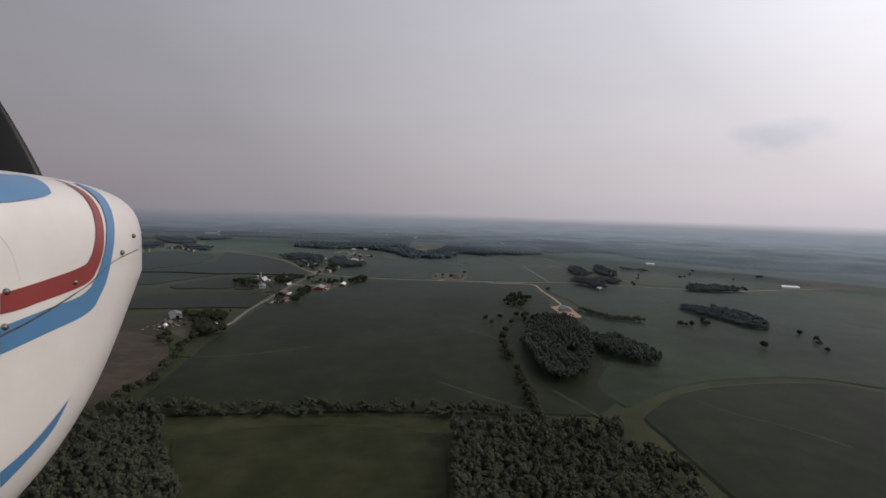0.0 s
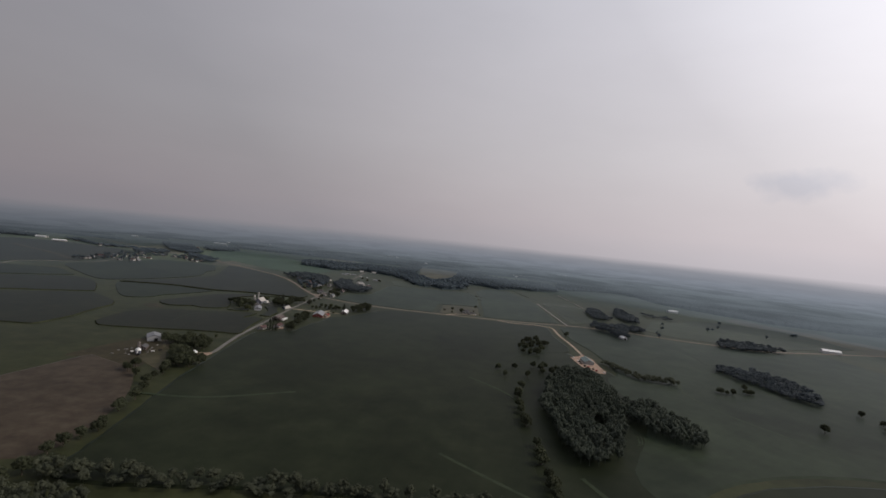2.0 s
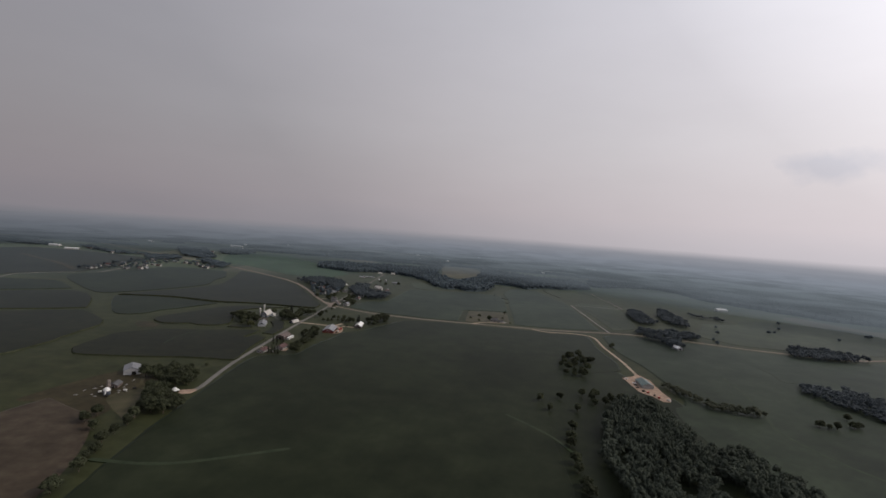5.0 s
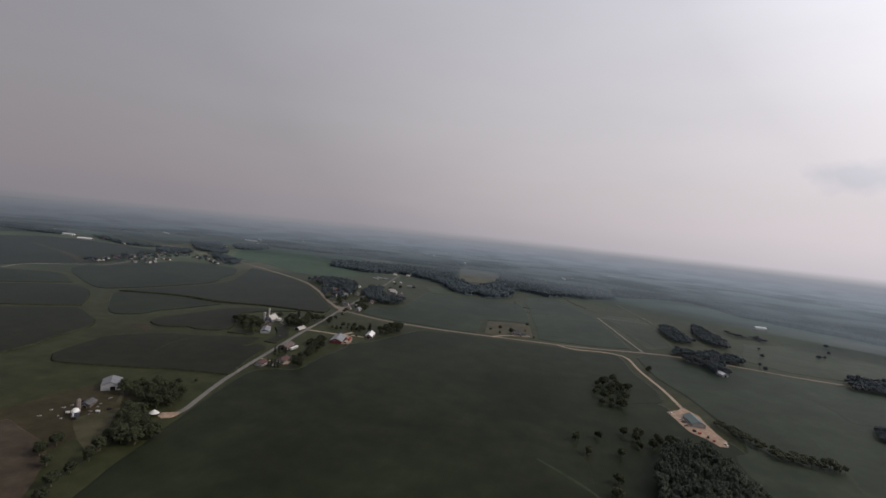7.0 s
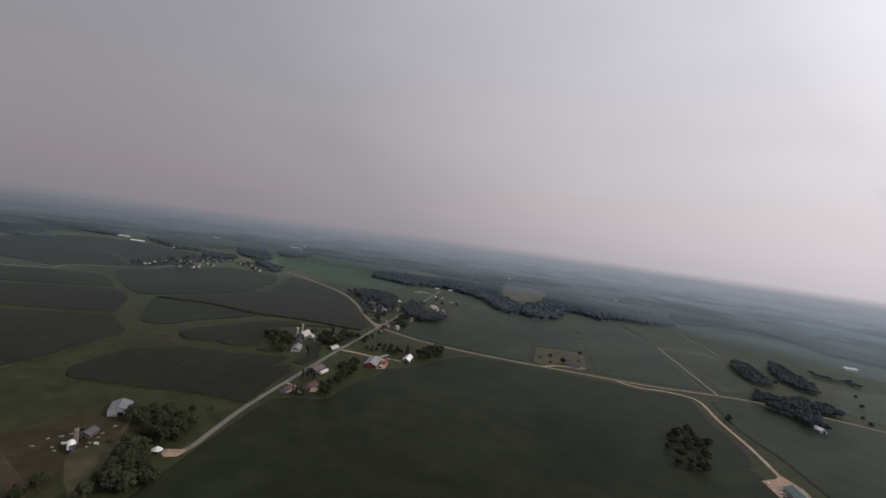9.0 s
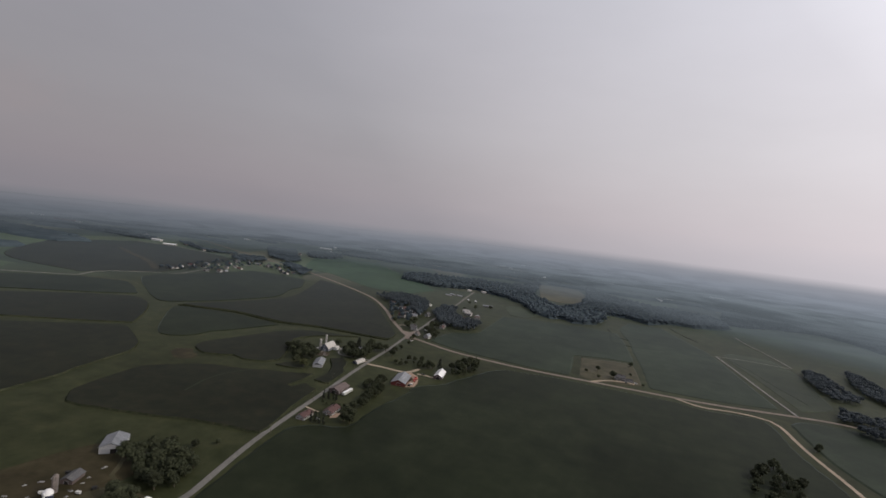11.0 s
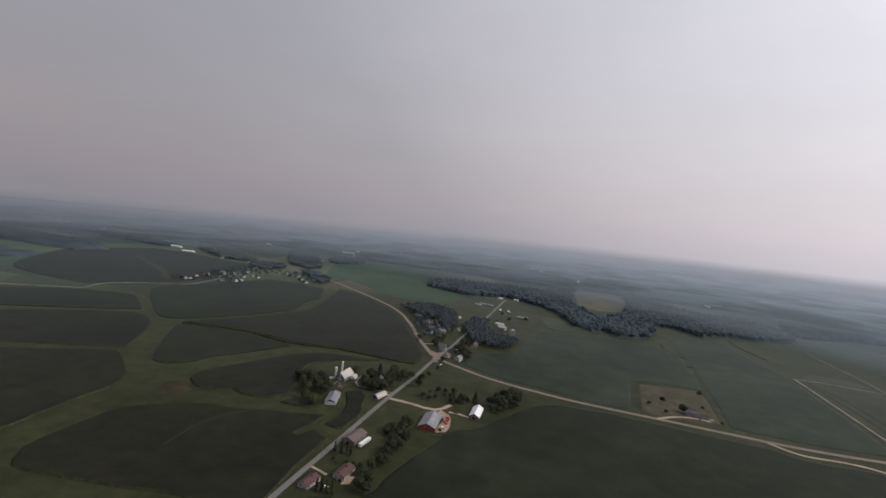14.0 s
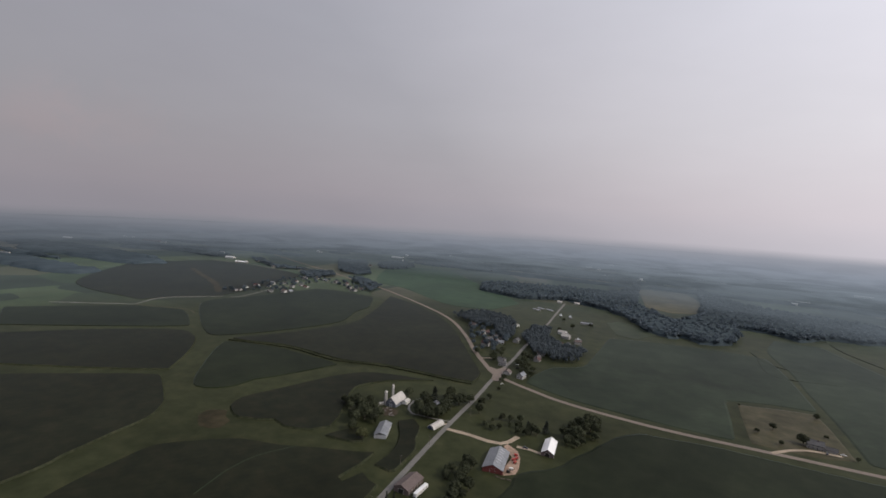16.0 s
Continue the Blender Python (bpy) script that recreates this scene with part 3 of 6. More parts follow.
field("soybean_field", [(18, 1250), (14, 1400), (2, 1505), (-60, 1512), (-170, 1495), (-255, 1470), (-262, 1300), (-268, 1246), (-304, 1212), (-318, 1160), (-320, 1122), (-250, 1096), (-150, 1085), (-84, 1084), (-82, 1160), (-82, 1216), (-30, 1234), (14, 1240)], wide_crop, 0.5, "dark green soybean field beside the house plot", rough=0.5)
field("crop_field", [(140, 384), (214, 444), (300, 476), (372, 482), (430, 458), (640, 420), (760, 700), (740, 1090), (600, 1046), (515, 1056), (440, 1064), (374, 1080), (290, 1098), (215, 1092),
                     (184, 1068), (184, 960), (204, 860), (206, 740), (180, 700), (180, 560), (130, 440)], wide_crop, 0.8, "wide dark green crop field around the woods")
field("crop_field", [(146, 369), (211, 433), (298, 466), (372, 473), (430, 448), (640, 410), (720, 150), (400, 40), (170, 160), (156, 290)], soy, 0.9, "dark green crop field beside a curved grass waterway")
field("crop_field", [(222, 1132), (280, 1180), (296, 1262), (312, 1390), (300, 1500), (230, 1500), (200, 1440), (212, 1300)], olive_haze_crop, 0.4, "olive green crop field between the gravel lane and the wood", rough=0.5)
field("crop_field", [(392, 1160), (440, 1106), (520, 1098), (600, 1092), (760, 1148), (900, 1220), (880, 1420), (700, 1450), (600, 1420), (560, 1360), (470, 1330)], olive_haze_crop, 0.4, "olive green crop field north of the highway", rough=0.5)
field("crop_field", [(-279, 1610), (-252, 1660), (-192, 1600), (-174, 1560), (-204, 1492), (-245, 1500)], olive_haze_crop, 0.4, "pale olive meadow below the wood", rough=2.0)
field("pasture", [(-1211, 2178), (-950, 2234), (-720, 1961), (-600, 1830), (-500, 1700), (-530, 1570), (-640, 1555), (-850, 1690), (-1000, 1770)], lush, 0.3, "bright green pasture behind the village highway", rough=0.5)
field("dry_field", [(-262, 2330), (-258, 2336), (-180, 2360), (-105, 2350), (-70, 2150), (-82, 1925), (-86, 1920), (-150, 1876), (-215, 1924)], stubble, 0.4, "far olive stubble field between dark woods")


def trail(points, width, z, label="faint pale track through the crop"):
    ob = new("track", mesh_of(strip(points, width, -0.2, z, 0.4), "track", faint_track))
    return tagged(ob, label, "track", kind="structure")


field("crop_field", [(48, 364), (44, 480), (36, 600), (42, 705), (64, 776), (112, 826), (158, 842), (182, 772), (205, 722), (200, 560), (160, 436), (136, 396), (112, 366)], soy, 0.7, "dark green field around the long wood")


def road(name, points, width, mat, label, z=0.12, wobble=0.0):
    ob = new(name, mesh_of(strip(points, width, -0.3, z, wobble), name, mat))
    return tagged(ob, label, "road", kind="structure")


NS = [(-408, 1802), (-395, 1645), (-381, 1483), (-372, 1315), (-364, 1220), (-360, 1128), (-352, 1035), (-347, 944), (-341, 868), (-336, 812), (-332, 760), (-326.5, 703), (-319, 657), (-312, 620), (-313, 604)]
HWY = [(-1900, 2150), (-1500, 1945), (-1193, 1797), (-996, 1690), (-877, 1634), (-682, 1505), (-570, 1415), (-492, 1318), (-433, 1226), (-395, 1172), (-360, 1130), (-300, 1100), (-257, 1085), (-194, 1076),
       (-138, 1073), (-50, 1077), (20, 1080), (75, 1083), (130, 1091), (208, 1108), (270, 1114), (374, 1096), (440, 1080), (515, 1072), (600, 1065), (760, 1120), (1100, 1230), (1600, 1330)]
road("road", NS, 5.0, asphalt, "straight grey asphalt country road with grass verges")
road("road", HWY, 6.6, highway, "curving pale concrete highway through the fields", z=0.17)
road("road", [(-348, 944), (-321, 945), (-301, 943), (-289, 945), (-283, 953), (-279, 968)], 5.2, gravel, "pale gravel drive to the red barn", z=0.10, wobble=0.2)
road("road", [(-274, 948), (-262, 949), (-250, 947)], 3.6, gravel, "short gravel drive to the white shed", z=0.10, wobble=0.3)
road("road", [(56, 1080), (84, 1064), (126, 1071), (154, 1068), (169, 1050), (171, 977), (179, 897), (181, 828)], 4.2, gravel, "pale gravel farm drive off the highway", z=0.14, wobble=0.15)
road("road", [(187, 1436), (194, 1345), (203, 1204), (210, 1108)], 3.4, lane_gravel, "pale worn field lane to the highway", z=0.55, wobble=0.3)
road("road", [(187, 1436), (210, 1440), (250, 1446), (318, 1442)], 2.6, lane_gravel, "faint lane along the field's far edge", z=0.55, wobble=0.4)
road("road", [(299, 1739), (304, 1646), (316, 1545), (322, 1450)], 2.6, lane_gravel, "faint lane down from the woodland", z=0.5, wobble=0.4)
road("road", [(-1112, 1090), (-1060, 1106), (-998, 1125), (-960, 1112)], 3.0, dry_grass, "faint pale lane along the field's edge", z=0.14, wobble=0.4)
road("road", [(-1700, 1712), (-1540, 1740), (-1440, 1722), (-1343, 1714), (-1296, 1768), (-1270, 1820), (-1230, 1800), (-1195, 1797)], 5.0, asphalt, "grey lane past the village farms", z=0.14)
road("road", [(-1529, 1512), (-1405, 1451), (-1297, 1401), (-1207, 1351), (-1121, 1290)], 16.0, worn_grass, "brownish winding creek bed across the crop", z=0.62, wobble=0.7)
field("worn_patch", [(-564, 832), (-569, 845), (-551, 857), (-540, 846), (-527, 841), (-523, 825), (-542, 816)], worn_grass, 0.04, "brownish worn patch in the grass waterway", "grass", edge=1.5, rough=2.0)
road("road", [(-1056, 1271), (-1044, 1295), (-1074, 1408), (-1091, 1474), (-1096, 1552), (-1066, 1604), (-1018, 1610), (-965, 1593), (-925, 1610)], 5.0, asphalt, "pale village street lined with small houses", z=0.14)
road("road", [(-1230, 1000), (-1134, 1072), (-1112, 1092), (-1125, 1122), (-1137, 1154), (-1126, 1188), (-1070, 1262)], 4.0, lane_gravel, "pale dirt track between the fields", z=0.14, wobble=0.3)
road("road", [(-56, 1076), (-40, 1093), (-18, 1106), (6, 1108)], 4.4, gravel, "gravel drive to the lone house", z=0.33, wobble=0.3)
field("farmyard", [(-283, 948), (-270, 940), (-262, 921), (-260, 900), (-268, 893), (-273, 900), (-272, 926), (-285, 941)], yard_soil, 0.14, "sandy yard beside the red barn", "yard", edge=0.6, rough=0.3)
field("farmyard", [(182, 836), (187, 823), (192, 813), (192, 767), (195, 745), (190, 731), (181, 730), (174, 744), (163, 757), (158, 795), (156, 810), (173, 823)], yard_soil, 0.86, "sandy yard round the green-roofed shed", "yard", edge=0.6, rough=0.8)
field("dry_field", [(-378, 574), (-371, 589), (-361, 603), (-345, 579), (-328, 552), (-316, 538), (-318, 528), (-345, 545)], dry_grass, 0.12, "strip of tan dry grass beside the farmyard trees", "grass", edge=1.5, rough=2.0)
field("farmyard", [(-325, 607), (-323, 600), (-317, 597), (-310, 601), (-309, 608), (-311, 614), (-316, 612)], yard_soil, 0.16, "sandy turning place at the road's end", "yard", edge=0.6, rough=0.3)

road("road", [(-404, 997), (-407, 986), (-405, 972), (-400, 963), (-392, 956), (-378, 957), (-364, 958), (-349, 961)], 2.6, lane_gravel, "curved gravel track from the white barn to the road", z=0.12, wobble=0.5)
road("road", [(-358, 951), (-351, 953), (-346, 956)], 4.0, gravel, "gravel apron from the hut to the road", z=0.10)
tagged(new("weed_line", mesh_of(strip([(-762, 1028), (-728, 1038), (-693, 1049), (-653, 1055), (-605, 1050), (-563, 1049), (-531, 1059), (-500, 1068), (-448, 1072), (-399, 1074), (-374, 1077)], 3.6, -0.2, 1.7, 0.9, 3.0), "weed_line", stalks)), "dark line of tall weeds between two crops", "weeds", kind="structure")
trail([(-449, 745), (-453, 763), (-456, 777), (-455, 804), (-446, 824), (-440, 836)], 1.2, 1.64, "faint curved line through the corn")
for line, wide in (([(210, 411), (230, 385), (260, 363), (284, 335)], 2.2),):
    trail(line, wide, 0.95)
for line, wide in (([(-295, 470), (-240, 478), (-170, 520)], 4.0), ([(0, 640), (40, 600), (60, 560)], 3.0), ([(-20, 430), (20, 400), (60, 372)], 3.0), ([(88, 420), (105, 385), (120, 356)], 4.0),
                   ([(306, 861), (302, 822), (300, 789), (291, 753)], 4.0), ([(287, 727), (279, 699), (275, 674), (290, 620), (330, 560), (352, 520)], 4.0)):
    trail(line, wide, 0.84)

for line, wide in (([(-16, 1536), (-1, 1466), (45, 1431)], 4.0), ([(-14, 1487), (-6, 1387), (78, 1395)], 3.5), ([(144, 1729), (152, 1656), (180, 1567)], 4.0), ([(392, 942), (395, 908), (392, 872), (428, 877)], 4.5), ([(222, 1361), (236, 1254), (250, 1180)], 3.5), ([(206, 1425), (214, 1390), (222, 1361)], 3.5)):
    tagged(new("grass_terrace", mesh_of(strip(line, wide * 0.7, -0.2, 0.84 if line[0][1] < 1000 else 0.56, 0.4), "grass_terrace", soy)), "dark weedy terrace line across the slope", "terrace", kind="structure")
field("junction", [(-388, 1158), (-371, 1144), (-366, 1132), (-362, 1116), (-357, 1106), (-351, 1107), (-345, 1114), (-340, 1120), (-352, 1134), (-356, 1146), (-358, 1168), (-364, 1168), (-368, 1154), (-378, 1158)], highway, 0.2, "pale flared junction of the two roads", "road", edge=0.3, rough=0.2)
field("farmyard", [(-440, 540), (-432, 600), (-418, 642), (-372, 646), (-358, 618), (-366, 590), (-350, 566), (-346, 522), (-372, 536), (-400, 548)], worn_grass, 0.07, "brownish trodden grass of the cluttered farmyard", "yard", edge=0.5)
field("farmyard", [(-430, 948), (-420, 956), (-407, 954), (-403, 943), (-412, 935), (-422, 938)], soil, 0.1, "trodden earth before the white barn", "yard", edge=0.3, rough=0.5)
for k in range(4):
    ring = [(150 + 3.5 * k + 11 * math.sin(t), 492 + 2.0 * k + 34 * (1 - math.cos(t))) for t in np.linspace(0.2, 1.3, 6)]
    trail(ring, 1.1, 0.9, "pale curved ridge of a cut bank beside the wood")
field("patio", [(-298, 771), (-292, 775), (-294, 786), (-301, 783)], yard_soil, 0.12, "orange brick patio behind the low house", "patio", edge=0.3, rough=0.2)
road("road", [(-331, 781), (-322, 779), (-314, 777)], 2.4, gravel, "short pale drive to the low house", z=0.11)
road("road", [(-411, 1187), (-403, 1194), (-394, 1201)], 4.0, gravel, "pale drive beside the highway", z=0.15)
road("road", [(-386, 632), (-378, 622), (-372, 612), (-352, 606), (-330, 604)], 3.0, dry_grass, "worn track from the grey shed to the road", z=0.13, wobble=0.5)


# ---- trees and woods ----
def leaf_cloud(rng, centres, radii, per, size):
    """Small leaf sprays scattered through round clumps: verts and faces."""
    verts, faces = [], []
    g = 1.618
    knots = np.array([(-1, g, 0), (1, g, 0), (-1, -g, 0), (1, -g, 0), (0, -1, g), (0, 1, g), (0, -1, -g), (0, 1, -g), (g, 0, -1), (g, 0, 1), (-g, 0, -1), (-g, 0, 1)]) / 1.902
    sides = ((0, 11, 5), (0, 5, 1), (0, 1, 7), (0, 7, 10), (0, 10, 11), (1, 5, 9), (5, 11, 4), (11, 10, 2), (10, 7, 6), (7, 1, 8), (3, 9, 4), (3, 4, 2), (3, 2, 6), (3, 6, 8), (3, 8, 9), (4, 9, 5), (2, 4, 11), (6, 2, 10), (8, 6, 7), (9, 8, 1))
    for c, r in zip(centres, radii):
        k = len(verts)
        verts += list(c + knots * r * rng.uniform(0.5, 0.8, (12, 1)))
        faces += [(k + a, k + b, k + e, k + e) for a, b, e in sides]
        d = rng.normal(size=(per, 3))
        d /= np.linalg.norm(d, axis=1, keepdims=True)
        d[:, 2] = np.where(d[:, 2] < -0.5, -d[:, 2], d[:, 2])
        p = c + d * r * rng.uniform(0.72, 1.05, (per, 1))
        for q, o in zip(p, d):
            u = np.cross(o + rng.normal(size=3) * 0.45, rng.normal(size=3))
            u /= np.linalg.norm(u) + 1e-9
            v = np.cross(o, u)
            s = size * rng.uniform(0.7, 1.35)
            k = len(verts)
            bend = o * s * 0.25
            verts += [q - u * s - v * s * 0.6 - bend, q + u * s * 0.9 - v * s * 0.7, q + u * s * 0.8 + v * s * 0.8 - bend, q - u * s * 0.7 + v * s * 0.9]
            faces.append((k, k + 1, k + 2, k + 3))
    return verts, faces


def crown_clumps(rng, h, w, kind, k=34):
    """Centres and radii of the clumps of a crown of height h and width w."""
    if kind == "conifer":
        z = rng.uniform(0.10, 0.97, 34)
        reach = w / 2 * (1 - z) ** 0.8 * rng.uniform(0.35, 0.95, 34)
        a = rng.uniform(0, 6.28, 34)
        return np.stack([reach * np.cos(a), reach * np.sin(a), z * h], 1), (0.10 + 0.20 * (1 - z)) * w
    i = np.arange(k)
    up = 1 - 1.55 * (i + 0.5) / k
    a = i * 2.39996 + rng.uniform(-0.5, 0.5, k) + rng.uniform(0, 6.28)
    flat = np.sqrt(1 - up ** 2)
    d = np.stack([flat * np.cos(a), flat * np.sin(a), up], 1) * rng.uniform(0.55, 1.02, (k, 1))
    lump = 1 + 0.22 * np.sin(d[:, :1] * 3.1 + rng.uniform(0, 6)) * np.cos(d[:, 1:2] * 2.7 + rng.uniform(0, 6))
    c = d * lump * np.array([w * 0.36, w * 0.36, h * 0.34]) + np.array([0, 0, h * 0.54])
    return c, rng.uniform(0.13, 0.21, k) * w * (22 / k) ** 0.25


def tree_meshes(seed, h, w, kind, per, size):
    rng = np.random.default_rng(seed)
    c, r = crown_clumps(rng, h, w, kind)
    v, f = leaf_cloud(rng, c, r, per, size)
    crown = bpy.data.meshes.new("crown")
    crown.from_pydata([tuple(q) for q in v], [], [tuple(dict.fromkeys(q)) for q in f])
    crown.materials.append(needles if kind == "conifer" else leaves)
    bm = bmesh.new()
    tube(bm, 0, 0, -0.4, h * 0.35, h * 0.028, h * 0.018, 7)
    tube(bm, 0, 0, h * 0.35, h * 0.8, h * 0.018, h * 0.005, 6, (h * 0.02, -h * 0.015))
    if kind != "conifer":
        for k in range(5):
            a = k * 1.256 + seed
            tube(bm, 0, 0, h * (0.26 + 0.05 * k), h * (0.52 + 0.05 * k), h * 0.011, h * 0.004, 5, (math.cos(a) * w * 0.3, math.sin(a) * w * 0.3))
    return mesh_of(bm, "trunk", bark), crown


BROAD = [tree_meshes(11 + k, 12.0, (10.5, 12.5, 9.0, 11.0)[k], "broad", 26, 0.52) for k in range(4)]
CONIFER = [tree_meshes(31 + k, 12.0, (5.0, 3.6)[k], "conifer", 18, 0.42) for k in range(2)]
# Crown copies whose leaf colour has distance haze painted in.
HAZY = []
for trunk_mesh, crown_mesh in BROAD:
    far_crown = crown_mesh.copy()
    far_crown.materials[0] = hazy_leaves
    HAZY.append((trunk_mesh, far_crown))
PALE = []
for trunk_mesh, crown_mesh in BROAD[:2]:
    pale_crown = crown_mesh.copy()
    pale_crown.materials[0] = pale_leaves
    PALE.append((trunk_mesh, pale_crown))
tree_rng = random.Random(5)


def plant(x, y, height, kind="broad", label="", group="", z=0.0, slim=1.0):
    trunk, crown = tree_rng.choice(HAZY if kind == "far" else PALE if kind == "pale" else BROAD if kind == "broad" else CONIFER[:1] if kind == "conifer" else CONIFER[1:])
    name = "tree" if kind in ("broad", "far", "pale") else "conifer"
    ob = new(name)
    if kind in ("broad", "far", "pale"):
        height, slim = height * 1.22, slim * 1.12
    s = height / 12.0
    ob.matrix_world = Matrix.LocRotScale((x, y, z), Euler((0, 0, tree_rng.uniform(0, 6.28))), (s * slim, s * slim, s))
    tagged(ob, label or ("leafy green broadleaf tree with a rounded crown" if kind in ("broad", "far", "pale") else "dark green pointed conifer"), "tree", group)
    part("trunk", trunk, None, ob)
    part("crown", crown, None, ob)
    return ob


def inside(p, poly):
    x, y = p
    hit = False
    for (x0, y0), (x1, y1) in zip(poly, poly[1:] + poly[:1]):
        if (y0 > y) != (y1 > y) and x < (x1 - x0) * (y - y0) / (y1 - y0) + x0:
            hit = not hit
    return hit


def scatter(poly, gap, seed, most=4000):
    """Loose points in an outline, at least gap apart."""
    rng = random.Random(seed)
    xs, ys = [p[0] for p in poly], [p[1] for p in poly]
    cells, out = {}, []
    area = (max(xs) - min(xs)) * (max(ys) - min(ys))
    for _ in range(int(min(60000, 9 * area / gap ** 2))):
        p = (rng.uniform(min(xs), max(xs)), rng.uniform(min(ys), max(ys)))
        key = (int(p[0] // gap), int(p[1] // gap))
        if not inside(p, poly):
            continue
        if any((p[0] - q[0]) ** 2 + (p[1] - q[1]) ** 2 < gap * gap for i in (-1, 0, 1) for j in (-1, 0, 1) for q in cells.get((key[0] + i, key[1] + j), ())):
            continue
        cells.setdefault(key, []).append(p)
        out.append(p)
        if len(out) >= most:
            break
    return out


def grove(poly, gap, heights, seed, label, group, kind="broad", slim=1.0):
    """Separate trees in an outline."""
    for x, y in scatter(poly, gap, seed):
        plant(x, y, tree_rng.uniform(*heights), kind, label, group, slim=slim)


def crown_points(rng, per, size):
    c, r = crown_clumps(rng, 12.0, 11.0, "broad", 11)
    v, f = leaf_cloud(rng, c, r * 1.15, per, size)
    return np.array(v), np.array(f)


WOOD_CROWNS = [crown_points(np.random.default_rng(70 + k), 15, 0.6) for k in range(4)]
LIGHT_CROWNS = [crown_points(np.random.default_rng(90 + k), 6, 0.66) for k in range(3)]


def wood(name, poly, gap, heights, seed, label, mat=None, light=False, most=700, z=0.0):
    """A closed wood: many crowns over their trunks, one sheet of foliage that nobody could count."""
    rng = np.random.default_rng(seed)
    V, F, k = [], [], 0
    pool = LIGHT_CROWNS if light else WOOD_CROWNS
    for x, y in scatter(poly, gap * 0.76, seed, most * 2):
        if name != "tree_row" and noise.noise(Vector((x * 0.035, y * 0.035, seed))) < -0.52:
            continue
        v, f = pool[rng.integers(len(pool))]
        lift = 1 + 0.3 * noise.noise(Vector((x * 0.02, y * 0.02, seed + 9.0)))
        s, a = rng.uniform(*heights) * lift / 12.0, rng.uniform(0, 6.28)
        wide = gap / 10.0 * rng.uniform(0.85, 1.35)
        c, d = math.cos(a) * wide, math.sin(a) * wide
        p = np.stack([v[:, 0] * c - v[:, 1] * d + x, v[:, 0] * d + v[:, 1] * c + y, (1.8 + 0.85 * v[:, 2]) * s + land_height(x, y) + z], 1)
        V.append(p)
        F.append(f + k)
        k += len(p)
        t = 0.28 * s
        post = np.array([[x - t, y - t, -0.4], [x + t, y - t, -0.4], [x, y + t, -0.4], [x, y, 8 * s]]) + [0, 0, land_height(x, y) + z]
        V.append(post)
        F.append(np.array([[0, 1, 3, 3], [1, 2, 3, 3], [2, 0, 3, 3]]) + k)
        k += 4
    verts = np.concatenate(V)
    faces = [tuple(dict.fromkeys(q)) for q in np.concatenate(F).tolist()]
    me = bpy.data.meshes.new(name)
    me.from_pydata(verts.tolist(), [], faces)
    me.materials.append(mat or (hazy_leaves if light else wood_leaves))
    return tagged(new(name, me), label, "woods", kind="stuff")


def canopy(name, poly, gap, heights, seed, label, crowns=0.25, rim_crowns=0.9, mat=None, roof=None, most=2500):
    """A far wood: a closed, lumpy roof of foliage with a ragged rim and single crowns rising out of it."""
    rng = np.random.default_rng(seed)
    rim = [q.to_2d() for q in smooth_line(poly, gap * 1.3, True)]
    rim = [q + Vector((noise.noise(Vector((*q, 1)) * 0.02), noise.noise(Vector((*q, 9)) * 0.02))) * min(gap, 14) * 1.2 for q in rim]
    if sum(p.x * q.y - q.x * p.y for p, q in zip(rim, rim[1:] + rim[:1])) < 0:
        rim.reverse()
    inner = [Vector(p) for p in scatter([tuple(q) for q in rim], gap, seed, most)]
    k = len(rim)
    flat, _, faces, *_ = delaunay_2d_cdt(rim + inner, [], [list(range(k))], 1, 0.5)
    V = [(q.x, q.y, land_height(q.x, q.y) + (heights[1] * rng.uniform(0.55, 0.72) if i >= k else heights[0] * rng.uniform(0.25, 0.5))) for i, q in enumerate(flat)]
    F = [tuple(f) for f in faces]
    base = len(V)
    mid = sum(rim, Vector((0, 0))) / k
    for q in rim:
        out = q + (q - mid).normalized() * rng.uniform(6, 16)
        V.append((out.x, out.y, land_height(q.x, q.y) - 0.4))
    F += [(base + i, base + (i + 1) % k, (i + 1) % k, i) for i in range(k)]
    me = bpy.data.meshes.new(name)
    roof_count = len(F)
    for i, q in enumerate(rim + rim + inner):
        if rng.random() > (rim_crowns if i < 2 * k else crowns):
            continue
        v, f = LIGHT_CROWNS[rng.integers(3)]
        s, wide, a = rng.uniform(*heights) / 11.0, rng.uniform(0.8, 1.5), rng.uniform(0, 6.28)
        n0 = len(V)
        c, d = math.cos(a) * wide, math.sin(a) * wide
        V += np.stack([v[:, 0] * c - v[:, 1] * d + q.x, v[:, 0] * d + v[:, 1] * c + q.y, v[:, 2] * s + land_height(q.x, q.y)], 1).tolist()
        F += [tuple(dict.fromkeys(x)) for x in (f + n0).tolist()]
    me.from_pydata(V, [], F)
    me.materials.append(roof or far_haze_woodland)
    me.materials.append(mat or far_haze_leaves)
    me.polygons.foreach_set("material_index", [0] * roof_count + [1] * (len(F) - roof_count))
    me.polygons.foreach_set("use_smooth", [True] * len(faces) + [False] * (len(F) - len(faces)))
    me.update()
    return tagged(new(name, me), label, "woods", kind="stuff")


wood("woods", [(-300, 190), (-270, 270), (-258, 300), (-243, 314), (-211, 310), (-180, 270), (-150, 235), (-120, 160), (-200, 130)], 7.5, (11, 16), 1, "dense dark green wood beside the hay meadow")
wood("woods", [(2, 215), (-3, 326), (18, 330), (65, 344), (119, 336), (118, 314), (144, 297), (142, 260), (170, 190), (80, 160)], 7.5, (11, 16), 2, "dense dark green wood at the end of the hay meadow")
